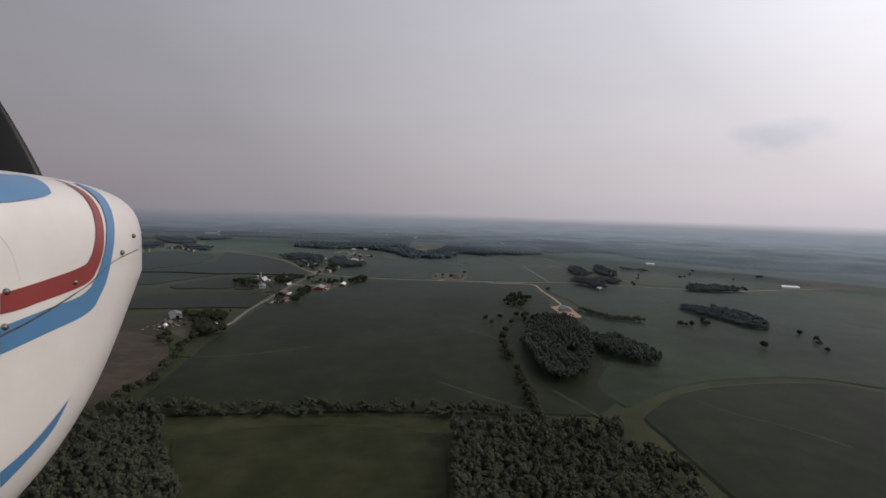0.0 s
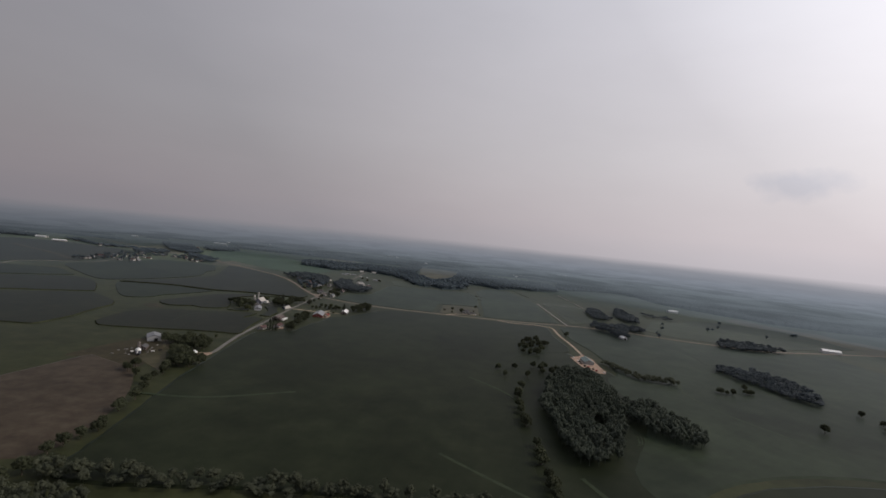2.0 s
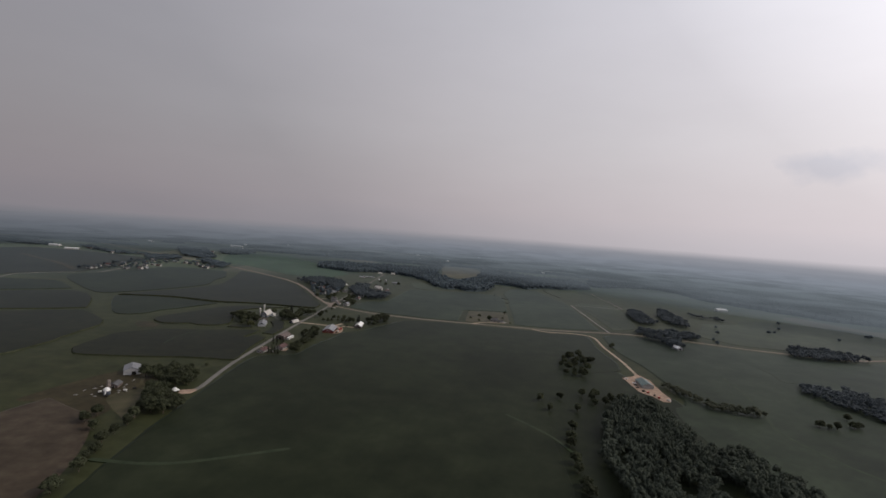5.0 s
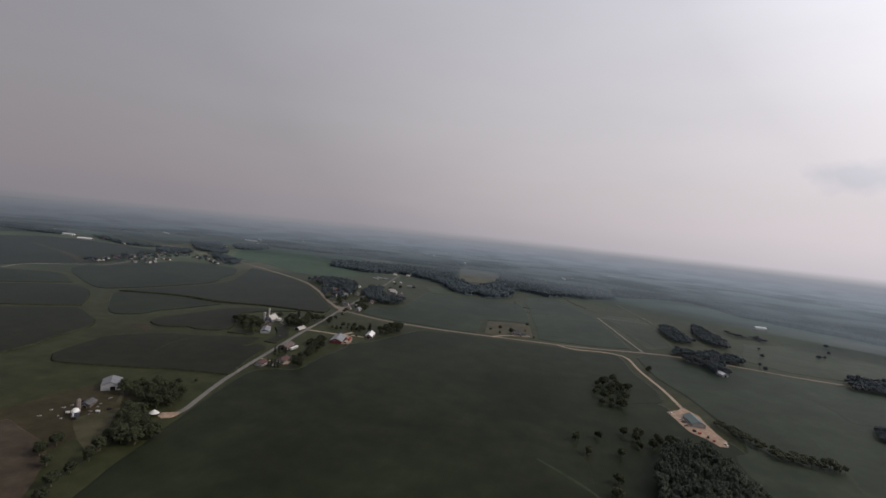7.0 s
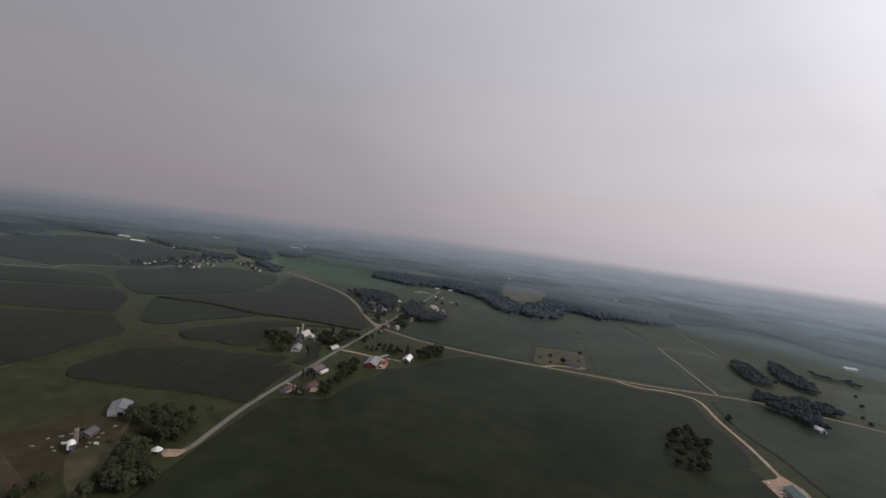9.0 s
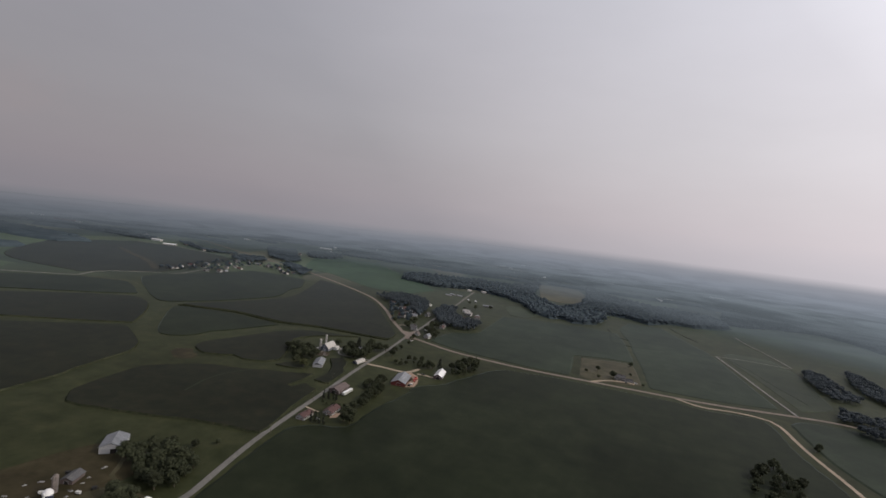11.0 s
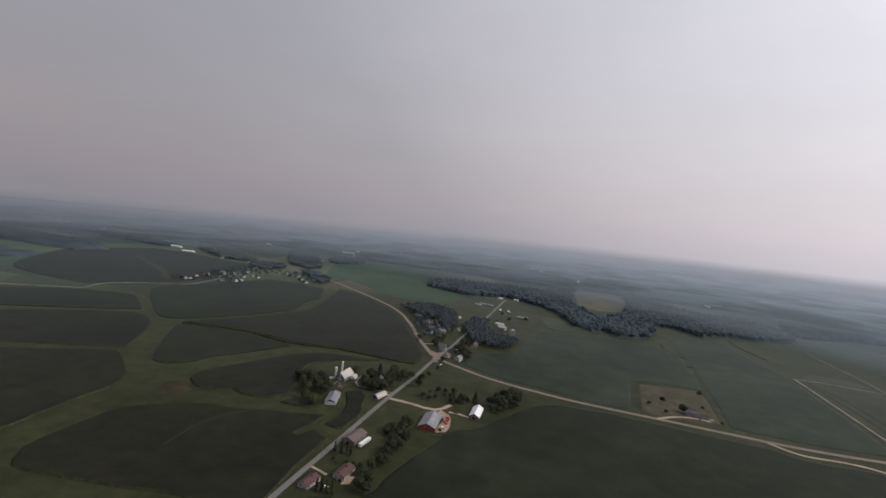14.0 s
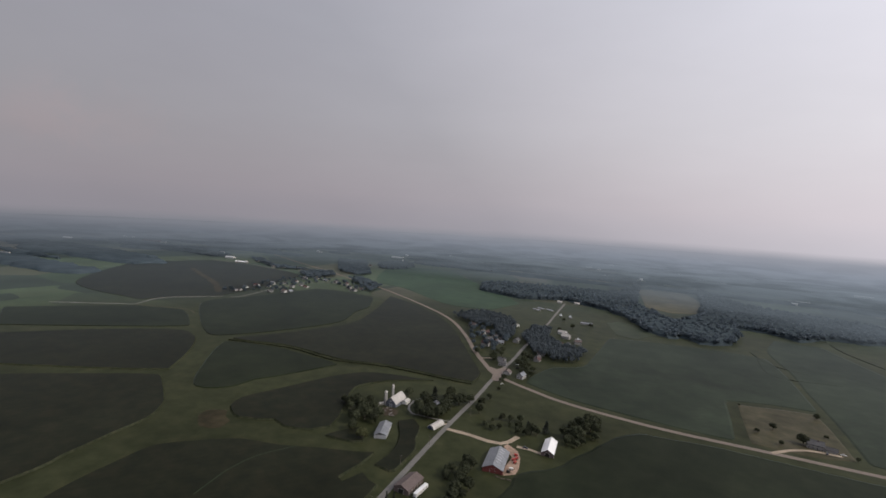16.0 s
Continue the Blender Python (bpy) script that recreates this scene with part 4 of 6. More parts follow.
wood("woods", [(118, 690), (160, 712), (172, 640), (150, 520), (126, 458), (96, 436), (82, 467), (78, 565), (96, 640)], 8.0, (12, 17), 3, "long dark wood below the farm drive", mat=mid_haze_leaves)
wood("woods", [(165, 600), (209, 600), (230, 530), (214, 500), (181, 514), (158, 556)], 8.0, (11, 15), 4, "dark wood beside the long wood", mat=mid_haze_leaves)
wood("woods", [(385, 825), (393, 776), (417, 748), (424, 708), (447, 688), (476, 735), (484, 800), (457, 853), (404, 855)], 9.0, (7, 11), 5, "dark strip of woodland across the fields", mat=slope_haze_leaves)
wood("tree_row", [(-262, 338), (-150, 352), (-60, 362), (40, 362), (40, 354), (-60, 352), (-150, 340), (-255, 326)], 8.0, (5, 13), 6, "dark hedgerow of trees along the meadow")
wood("tree_row", [(206, 800), (232, 738), (277, 722), (282, 708), (230, 718), (200, 784)], 7.0, (6, 10), 7, "low dark hedgerow behind the farmyard")
wood("woods", [(304, 1240), (300, 1300), (314, 1380), (346, 1440), (352, 1400), (344, 1320), (350, 1262), (330, 1236)], 9.5, (8, 12), 8, "broken dark wood north of the highway", light=True, mat=slope_haze_leaves)
wood("woods", [(388, 1244), (376, 1310), (392, 1400), (424, 1480), (436, 1460), (426, 1380), (428, 1310), (408, 1246)], 9.5, (8, 12), 15, "dark strip of trees above the highway", light=True, mat=slope_haze_leaves)
wood("woods", [(264, 1123), (290, 1188), (322, 1150), (345, 1182), (384, 1156), (376, 1106), (320, 1114)], 9.0, (7, 12), 9, "clump of dark trees beside the highway", mat=slope_haze_leaves)
wood("woods", [(268, 1098), (330, 1092), (326, 1066), (308, 1040), (321, 1030), (300, 1010), (289, 1012), (290, 1060), (266, 1078)], 8.0, (9, 14), 13, "clump of dark trees round a roadside farmstead", mat=slope_haze_leaves)
wood("tree_row", [(490, 1466), (499, 1426), (520, 1410), (545, 1426), (546, 1380), (538, 1380), (536, 1412), (506, 1404), (490, 1420)], 8.0, (5, 8), 14, "low dark hedge curving over the slope", light=True, mat=slope_haze_leaves)
wood("woods", [(500, 1040), (530, 1110), (600, 1120), (640, 1060), (560, 1030)], 9.0, (9, 13), 10, "dark trees round a distant farmstead", light=True, mat=slope_haze_leaves)
wood("woods", [(-573, 1437), (-524, 1520), (-450, 1480), (-420, 1400), (-404, 1330), (-424, 1318), (-460, 1392), (-511, 1398)], 9.0, (10, 15), 11, "dark trees behind the crossroads hamlet", light=True, mat=slope_haze_leaves)
wood("woods", [(-392, 1350), (-394, 1440), (-360, 1440), (-350, 1370), (-310, 1330), (-275, 1330), (-275, 1255), (-304, 1242), (-346, 1262)], 9.0, (10, 14), 12, "dark trees on the hamlet's far side", light=True, mat=slope_haze_leaves)


# ---- buildings ----
def gable_parts(host, w, l, wall_h, roof_h, wall, roof, over=0.5, thick=0.18):
    """Walls with gables and two roof slabs; x across the gable front, y back from it."""
    walls = part("wall", prism([(0, -0.3), (w, -0.3), (w, wall_h), (w / 2, wall_h + roof_h), (0, wall_h)], 0, l), wall, host)
    rise = roof_h / (w / 2)
    for side in (0, 1):
        x0, x1 = (-over, w / 2) if side == 0 else (w + over, w / 2)
        z0, z1 = wall_h - over * rise, wall_h + roof_h
        lift = 0.05
        part("roof", prism([(x0, z0 + lift), (x1, z1 + lift), (x1, z1 + lift + thick), (x0, z0 + lift + thick)], -over, l + over), roof, host)
    part("ridge_cap", prism([(w / 2 - 0.25, wall_h + roof_h + thick - 0.02), (w / 2, wall_h + roof_h + thick + 0.14), (w / 2 + 0.25, wall_h + roof_h + thick - 0.02)], -over, l + over), roof, host)
    return walls


def window_on(host, x, y, z, w, h, face):
    """A window in its frame on a wall: face 'front', 'left' or 'right'."""
    turn = {"front": 0, "left": -90, "right": 90, "back": 180}[face]
    frame_ob = part("window", boxed(-w / 2 - 0.08, w / 2 + 0.08, -0.05, 0.05, -0.08, h + 0.08), white_paint, host, at=pose(x, y, z, 0, 0, turn))
    part("pane", boxed(-w / 2, w / 2, -0.07, 0.02, 0, h), window_glass, frame_ob)


def door_on(host, x, y, w, h, face, mat, label="", name="door"):
    turn = {"front": 0, "left": -90, "right": 90, "back": 180}[face]
    d = part(name, boxed(-w / 2, w / 2, -0.06, 0.04, 0, h), mat, host, label, pose(x, y, 0, 0, 0, turn))
    part("door_frame", boxed(-w / 2 - 0.12, w / 2 + 0.12, -0.03, 0.03, -0.05, h + 0.12), white_paint, d)


def house(x, y, turn, w, l, wall_h, roof_h, roof, label, chimney=True, porch=False, group=""):
    host = thing("house", x, y, turn, label, "house", group)
    gable_parts(host, w, l, wall_h, roof_h, siding, roof, 0.45)
    for k in range(max(2, int(l / 3.2))):
        yy = (k + 0.5) * l / max(2, int(l / 3.2))
        window_on(host, w, yy, 1.0, 1.1, 1.2, "right")
        window_on(host, 0, yy, 1.0, 1.1, 1.2, "left")
        if wall_h > 4:
            window_on(host, w, yy, 3.6, 1.0, 1.2, "right")
    window_on(host, w * 0.28, 0, 1.0, 1.1, 1.2, "front")
    door_on(host, w * 0.68, 0, 1.0, 2.05, "front", red_wall)
    if chimney:
        part("chimney", boxed(w * 0.55, w * 0.55 + 0.8, l * 0.6, l * 0.6 + 0.8, wall_h, wall_h + roof_h + 1.0), red_roof, host, "brick chimney")
    if porch:
        p = part("porch", boxed(w * 0.5, w + 0.2, -2.2, 0, 2.3, 2.48), roof, host)
        for px in (w * 0.52, w * 0.97):
            part("post", boxed(px - 0.08, px + 0.08, -2.1, -1.94, 0, 2.3), white_paint, p)
    return host


def red_barn():
    host = thing("barn", -286, 890.5, 9, "long red barn with a pale grey metal roof", "barn")
    w, l = 17.0, 34
    gable_parts(host, w, l, 3.6, 3.6, red_wall, grey_metal, 0.6, 0.2)
    door_on(host, w * 0.5, 0, 4.2, 4.0, "front", red_wall, "white-trimmed sliding barn door", "sliding_door")
    for k in range(5):
        part("open_bay", boxed(w - 0.05, w + 0.04, 4 + k * 5.6, 7.6 + k * 5.6, 0, 2.9), opening_shade, host, "dark open machine bay")
    for k in range(6):
        part("skylight", prism([(9.6, 6.98), (13.6, 5.28), (13.6, 5.36), (9.6, 7.06)], 7 + k * 4.4, 8.2 + k * 4.4), steel_wall, host, "pale translucent roof panel")


def gambrel_barn():
    host = thing("barn", -426, 957, 3, "white-roofed gothic arched dairy barn beside two silos", "barn")
    w, l, wh, top = 12.5, 23.0, 3.4, 10.2
    rise = [i / 8 for i in range(9)]
    arc = [(w / 2 + w / 2 * (1 - t ** 1.55), wh + (top - wh) * t) for t in rise] + [(w / 2 - w / 2 * (1 - t ** 1.55), wh + (top - wh) * t) for t in rise[-2::-1]]
    part("wall", prism([(0, -0.3), (w, -0.3)] + arc, 0, l), shaded_grey, host)
    for i in range(16):
        (x0, z0), (x1, z1) = arc[i], arc[i + 1]
        d = Vector((x1 - x0, z1 - z0)).normalized()
        o = Vector((d.y, -d.x)) * -1
        o = o if o.y > 0 or (abs(o.y) < 0.3 and (o.x > 0) == (x0 > w / 2)) else -o
        a, b, c, e = (x0 + o.x * 0.05, z0 + o.y * 0.05), (x1 + o.x * 0.05, z1 + o.y * 0.05), (x1 + o.x * 0.25, z1 + o.y * 0.25), (x0 + o.x * 0.25, z0 + o.y * 0.25)
        part("roof_panel", prism([a, b, c, e], -0.7, l + 0.5), worn_white, host)
    door_on(host, w * 0.5, 0, 3.6, 3.4, "front", steel_wall, "", "sliding_door")
    part("hay_door", boxed(w * 0.5 - 1.2, w * 0.5 + 1.2, -0.07, 0.02, 5.4, 7.4), steel_wall, host)
    for k in range(3):
        window_on(host, 2.0 + k * 1.9, 0, 1.4, 0.9, 1.0, "front")
    ann = part("annex", prism([(w, -0.3), (w + 6, -0.3), (w + 6, 2.6), (w + 3, 4.2), (w, 2.6)], l - 9, l), white_paint, host)
    part("roof", prism([(w - 0.1, 2.65), (w + 3, 4.25), (w + 6.4, 2.5), (w + 6.4, 2.7), (w + 3, 4.45), (w - 0.1, 2.85)], l - 9.4, l + 0.4), worn_white, ann)


def feed_bunk():
    host = thing("feed_bunk", -434, 949, 66, "long low white-roofed feed bunk beside the silos", "feed bunk")
    part("roof", prism([(0, 2.3), (18, 2.3), (18, 2.5), (0, 2.5)], -1.6, 1.6), worn_white, host)
    part("trough", boxed(0.3, 17.7, -0.6, 0.6, 0, 0.8), concrete, host)
    for x in (0.3, 6, 12, 17.7):
        for y in (-1.4, 1.4):
            part("post", boxed(x - 0.09, x + 0.09, y - 0.09, y + 0.09, 0, 2.3), pole_wood, host)


def silo(x, y, r, h, wall, dome_mat, label, ribs=9):
    host = thing("silo", x, y, 20, label, "silo")
    part("shaft", tube(bmesh.new(), 0, 0, -0.3, h - r, r, None, 28), wall, host, smooth=False)
    bm = bmesh.new()
    bmesh.ops.create_uvsphere(bm, u_segments=28, v_segments=12, radius=r * 1.03)
    bmesh.ops.bisect_plane(bm, geom=bm.verts[:] + bm.edges[:] + bm.faces[:], plane_co=(0, 0, 0), plane_no=(0, 0, 1), clear_inner=True)
    part("dome", bm, dome_mat, host, "pale metal dome", pose(0, 0, h - r), True)
    for k in range(ribs):
        z = 1 + k * (h - r - 1.5) / ribs
        part("hoop", tube(bmesh.new(), 0, 0, z, z + 0.12, r + 0.05, None, 28), grey_metal, host)
    part("chute", boxed(-0.5, 0.5, -r - 0.9, -r + 0.2, 0, h - r * 0.4), dome_mat, host)
    return host


def pole_shed(x, y, turn, w, l, wall_h, roof_h, wall, roof, label, door=0.5, group="", gable=None):
    host = thing("shed", x, y, turn, label, "shed", group)
    gable_parts(host, w, l, wall_h, roof_h, wall, roof, 0.45)
    if gable:
        # Dark triangle stands in for the shadow on the gable.
        part("gable", prism([(0.8, wall_h + 0.1), (w - 0.8, wall_h + 0.1), (w / 2, wall_h + roof_h - 0.3)], -0.06, 0.02), gable, host, "dark triangle, shadow painted on the gable")
    else:
        door_on(host, w * door, 0, min(4.2, w * 0.35), min(3.6, wall_h - 0.3), "front", opening_shade, "dark open doorway", "doorway")
    for k in range(int(l / 4)):
        part("post", boxed(w, w + 0.16, k * 4 + 1.2, k * 4 + 1.36, 0, wall_h), white_paint, host)
    return host


def quonset():
    host = thing("quonset_hut", -362, 934.5, -9, "white half-round metal machine shed by the road", "shed")
    w, l, h = 8.0, 18.0, 4.3
    arc = [(w / 2 + w / 2 * math.cos(a), h * math.sin(a)) for a in np.linspace(0, math.pi, 19)]
    part("end_wall", prism([(x * 0.98 + 0.09, z * 0.98 - 0.1) for x, z in arc], 0.15, 0.35), dark_blue_steel, host, "dark end wall")
    part("end_wall", prism([(x * 0.98 + 0.09, z * 0.98 - 0.1) for x, z in arc], l - 0.35, l - 0.15), worn_white, host)
    inner = [(w / 2 + (w / 2 - 0.12) * math.cos(a), (h - 0.12) * math.sin(a)) for a in np.linspace(math.pi, 0, 19)]
    part("shell", prism(arc + inner, 0, l), worn_white, host)
    for k in range(11):
        y = k * l / 10
        rib = [(w / 2 + (w / 2 + 0.06) * math.cos(a), (h + 0.06) * math.sin(a)) for a in np.linspace(0, math.pi, 19)] + [(w / 2 + (w / 2 - 0.02) * math.cos(a), (h - 0.02) * math.sin(a)) for a in np.linspace(math.pi, 0, 19)]
        part("rib", prism(rib, y - 0.08, y + 0.08), worn_white, host)
    door_on(host, w / 2, 0.13, 3.6, 3.4, "front", dark_blue_steel, "", "sliding_door")


def camper():
    host = thing("camper_trailer", -316, 827, -3, "long white trailer parked behind the brown-roofed shed", "trailer", z=0.0)
    part("body", boxed(0, 2.9, 0, 17, 0.75, 3.7, bevel=0.25), white_paint, host)
    part("roof_rim", boxed(-0.04, 2.94, 0.2, 16.8, 3.55, 3.72), white_metal, host)
    for k in range(4):
        window_on(host, 2.9, 2.5 + k * 4, 1.8, 1.4, 0.9, "right")
    part("hitch", boxed(1.3, 1.6, -1.6, 0.2, 0.5, 0.7), rubber, host)
    for yy in (6.5, 7.8):
        for xx in (0.15, 2.45):
            bm = tube(bmesh.new(), 0, 0, 0, 0.3, 0.42, None, 16)
            part("wheel", bm, rubber, host, at=Matrix.Translation((xx, yy, 0.42)) @ pose(0, 0, 0, 0, 90, 0))
    part("jack", boxed(1.35, 1.55, -1.3, -1.1, 0, 0.55), rubber, host)


def car(x, y, turn, mat, label, z=0.0, pickup=False, group="parked vehicles"):
    host = thing("pickup_truck" if pickup else "car", x, y, turn, label, "car", group, z)
    side = [(-2.3, 0.35), (2.3, 0.35), (2.35, 0.8), (1.3, 0.95), (-2.2, 1.0), (-2.35, 0.7)]
    bm = prism(side, -0.9, 0.9)
    part("body", bm, mat, host)
    cab = [(-0.2, 0.96), (1.2, 0.94), (0.6, 1.5), (-0.1, 1.52)] if pickup else [(-1.9, 0.98), (1.2, 0.94), (0.5, 1.45), (-1.4, 1.45)]
    glass = part("cabin", prism(cab, -0.78, 0.78), window_glass, host)
    part("roof", prism([(cab[3][0] + 0.05, 1.46), (cab[2][0] - 0.05, 1.46), (cab[2][0] - 0.15, 1.58), (cab[3][0] + 0.15, 1.58)], -0.72, 0.72), mat, glass)
    for wx in (-1.45, 1.45):
        for wy in (-0.92, 0.70):
            part("wheel", tube(bmesh.new(), 0, 0, 0, 0.22, 0.34, None, 14), rubber, host, at=Matrix.Translation((wx, wy + 0.22, 0.34)) @ pose(0, 0, 0, 90, 0, 0))
    return host


def implement(x, y, turn, mat, label, z=0.14):
    """A small farm machine: chassis, hopper, drawbar, wheels."""
    host = thing("farm_implement", x, y, turn, label, "farm machine", "machines in the yard", z)
    part("chassis", boxed(-1.6, 1.6, -0.7, 0.7, 0.55, 0.8), mat, host)
    part("hopper", prism([(-1.2, 0.8), (1.2, 0.8), (1.6, 2.0), (-1.6, 2.0)], -0.9, 0.9), mat, host)
    part("drawbar", boxed(1.6, 3.4, -0.1, 0.1, 0.5, 0.65), rubber, host)
    for wx in (-0.9, 0.9):
        for wy in (-1.0, 0.75):
            part("wheel", tube(bmesh.new(), 0, 0, 0, 0.3, 0.5, None, 14), rubber, host, at=Matrix.Translation((wx, wy + 0.3, 0.5)) @ pose(0, 0, 0, 90, 0, 0))


red_barn()
gambrel_barn()
feed_bunk()
silo(-428, 960, 1.8, 15.5, stave, worn_white, "pale concrete stave silo with a white dome")
silo(-426, 971, 1.4, 20.0, stave, worn_white, "tall slender pale silo with a white dome")
pole_shed(-393.5, 888, 22, 11.5, 27, 3.6, 2.3, steel_wall, grey_metal, "pale grey metal machine shed below the white barn", gable=dark_roof)
quonset()
pole_shed(-333, 827, -2, 13.0, 22, 4.0, 2.6, brown_roof, brown_roof, "brown shed with a dark brown roof by the road")
camper()
# Brown wall: weathered boards, with front shade put into the colour.
pole_shed(-250, 944, 6, 11.0, 27, 3.4, 3.2, brown_roof, sun_glare_metal, "white-roofed shed with sun glare in its roof colour")
house(-323, 753, -2, 9.0, 15, 2.9, 2.2, red_roof, "low house with a red-brown roof by the road")
house(-308, 776, 2, 10.0, 17, 2.9, 2.4, red_roof, "low red-brown roofed house with pale gables", porch=True)
pole_shed(-404, 626, 38, 15.0, 20, 5.0, 3.0, steel_wall, grey_metal, "grey metal shed with a dark open doorway in the farmyard", 0.62)
silo(-378, 576, 2.9, 7.0, dark_blue_steel, white_metal, "squat dark blue silo with a white dome", 4)
silo(-382.5, 583, 1.6, 12.0, weathered, weathered, "slim old concrete silo in the farmyard", 7)
pole_shed(183.3, 799, 183, 14.0, 25, 4.4, 3.0, siding, green_roof, "green-roofed farm shed on a sandy yard")
house(-20, 1122, -98, 9.0, 14, 4.8, 3.4, dark_roof, "lone grey-roofed house on a dry lawn plot")
pole_shed(-5, 1120, -100, 7, 10, 2.6, 1.8, siding, dark_roof, "small garage beside the lone house")
pole_shed(300, 1012, 15, 10, 16, 4, 2.6, steel_wall, white_metal, "white-roofed farm shed under dark trees")
pole_shed(-1402, 2636, 60, 18, 70, 5, 3, white_paint, white_metal, "far long white poultry barn")
pole_shed(800, 1130, 80, 14, 36, 5, 3, white_paint, white_metal, "far white farm shed beside the highway")


# ---- single trees ----
for x, y, h in ((-427, 903, 12), (-412, 913, 9), (-425, 917, 12), (-457, 935, 10), (-457, 947, 9), (-466, 937, 8), (-415, 927, 10), (-430, 940, 9), (-444, 937, 11), (-443, 951, 8), (-436, 912, 10), (-420, 890, 9), (-433, 926, 11), (-450, 926, 9)):
    plant(x, y, h, label="leafy tree beside the pale machine shed", group="trees by the white barn")
plant(-401, 879, 10, "pale", "yellowish green tree beside the machine shed")
plant(-420, 998, 8, label="leafy tree behind the white barn")
for x, y, h in ((-396, 990, 11), (-384, 958, 10), (-372, 955, 11), (-364, 963, 11), (-362, 972, 12), (-376, 1018, 12), (-360, 1006, 11), (-371, 1001, 12), (-387, 980, 12), (-376, 968, 11), (-392, 970, 10), (-352, 1018, 9), (-366, 984, 11)):
    plant(x, y, h, label="leafy tree round the roadside farmhouse", group="trees by the farmhouse", slim=1.1)
plant(-387, 998, 18, "conifer", "tall dark spruce over the farmhouse trees", slim=1.3)
for x, y, h, k in ((-257, 991, 13, "conifer"), (-287, 1001, 8, "broad"), (-305, 995, 7, "broad"), (-297, 998, 6, "broad"), (-273, 975, 7, "broad"), (-270, 984, 8, "broad"), (-306, 968, 5, "broad"), (-315, 972, 5, "broad"),
                   (-301, 974, 5, "broad"), (-332, 997, 10, "broad"), (-337, 1075, 5, "broad"), (-281, 973, 7, "broad"), (-264, 981, 8, "broad"), (-284, 986, 7, "broad"), (-276, 992, 8, "conifer"), (-294, 986, 4, "broad"), (-312, 985, 4, "broad"), (-346, 1118, 4, "broad")):
    plant(x, y, h, k, "" if k == "broad" else "dark pointed conifer in the paddock", group="trees in the paddock", slim=1.45 if k == "conifer" else 1.0)
for x, y, h in ((-223, 1008, 12), (-234, 978, 8), (-225, 977, 7), (-219, 1022, 13), (-235, 1010, 10), (-225, 1041, 9), (-240, 993, 10), (-213, 1017, 10), (-228, 994, 12), (-216, 1034, 11), (-231, 1024, 11), (-212, 1004, 7), (-222, 986, 7)):
    plant(x, y, h, label="large dark leafy tree by the highway", group="trees behind the white shed")
for x, y, h in ((-328, 809, 11), (-323, 811, 11), (-318, 813, 10), (-314, 811, 10), (-308, 755, 11), (-304, 756, 12), (-300, 756, 11), (-296, 757, 11)):
    plant(x, y, h * 0.95, "column", "slim dark columnar conifer beside the houses", "columnar conifers", slim=0.95)
for x, y, h in ((-284, 812, 9), (-287, 826, 8), (-289, 838, 9), (-292, 850, 8), (-294, 862, 10), (-297, 878, 10), (-300, 891, 9), (-288, 800, 8), (-275, 769, 9), (-283, 772, 8), (-279, 782, 9), (-310, 872, 6), (-284, 845, 7), (-293, 832, 6),
                (-294, 869, 11), (-284, 857, 10), (-293, 860, 9), (-307, 875, 7), (-295, 889, 8), (-307, 865, 6), (-290, 790, 7), (-316, 795, 3), (-310, 798, 3), (-304, 800, 3), (-322, 798, 3), (-298, 800, 4), (-306, 862, 5)):
    plant(x, y, h, label="leafy green tree in the hedge behind the houses", group="trees behind the houses")
grove([(-350, 597), (-337, 599), (-330, 590), (-315, 585), (-297, 570), (-297, 553), (-313, 549), (-329, 563)], 7.0, (8, 12), 42, "leafy tree at the end of the road", "trees at the road's end")
grove([(-383, 630), (-380, 646), (-370, 653), (-348, 647), (-336, 650), (-324, 622), (-330, 612), (-345, 614)], 7.0, (7, 12), 43, "leafy tree between farmyard and road", "farmyard trees")
for x, y, h in ((-348, 533, 8), (-352, 524, 6), (-339, 594, 9), (-346, 519, 7), (-330, 510, 7), (-312, 524, 8), (-318, 538, 8), (-306, 492, 8), (-300, 480, 6), (-289, 455, 8), (-284, 430, 8), (-276, 404, 6), (-271, 394, 7), (-273, 381, 7),
                (-274, 368, 8), (-274, 356, 7), (-266, 331, 9), (-268, 318, 9), (-258, 344, 7), (-296, 468, 6), (-322, 552, 8), (-310, 508, 6), (-386, 655, 5), (-374, 664, 5), (-356, 668, 5), (-345, 680, 4)):
    plant(x, y, h * 1.12, label="leafy tree in the field hedge", group="hedge trees by the farmyard")
for x, y, h in ((61, 703, 7), (62, 621, 8), (57, 600, 7), (55, 585, 8), (54, 554, 9), (54, 540, 8), (56, 520, 7), (56, 508, 8), (60, 465, 8), (60, 450, 7), (60, 434, 8), (62, 412, 8), (63, 398, 9), (63, 386, 8), (63, 372, 9), (64, 356, 9), (46, 665, 7), (75, 670, 8), (38, 690, 8)):
    plant(x, y, h * 1.02, label="dark tree in the field row", group="trees in the field row")
grove([(78, 800), (80, 850), (96, 887), (116, 912), (134, 878), (112, 822), (100, 790)], 11.0, (6, 11), 44, "dark leafy tree of a field grove", "field grove")
grove([(92, 690), (80, 722), (110, 728), (140, 718), (128, 690)], 11.0, (6, 9), 45, "leafy tree at the wood's edge", "trees at the wood's edge")
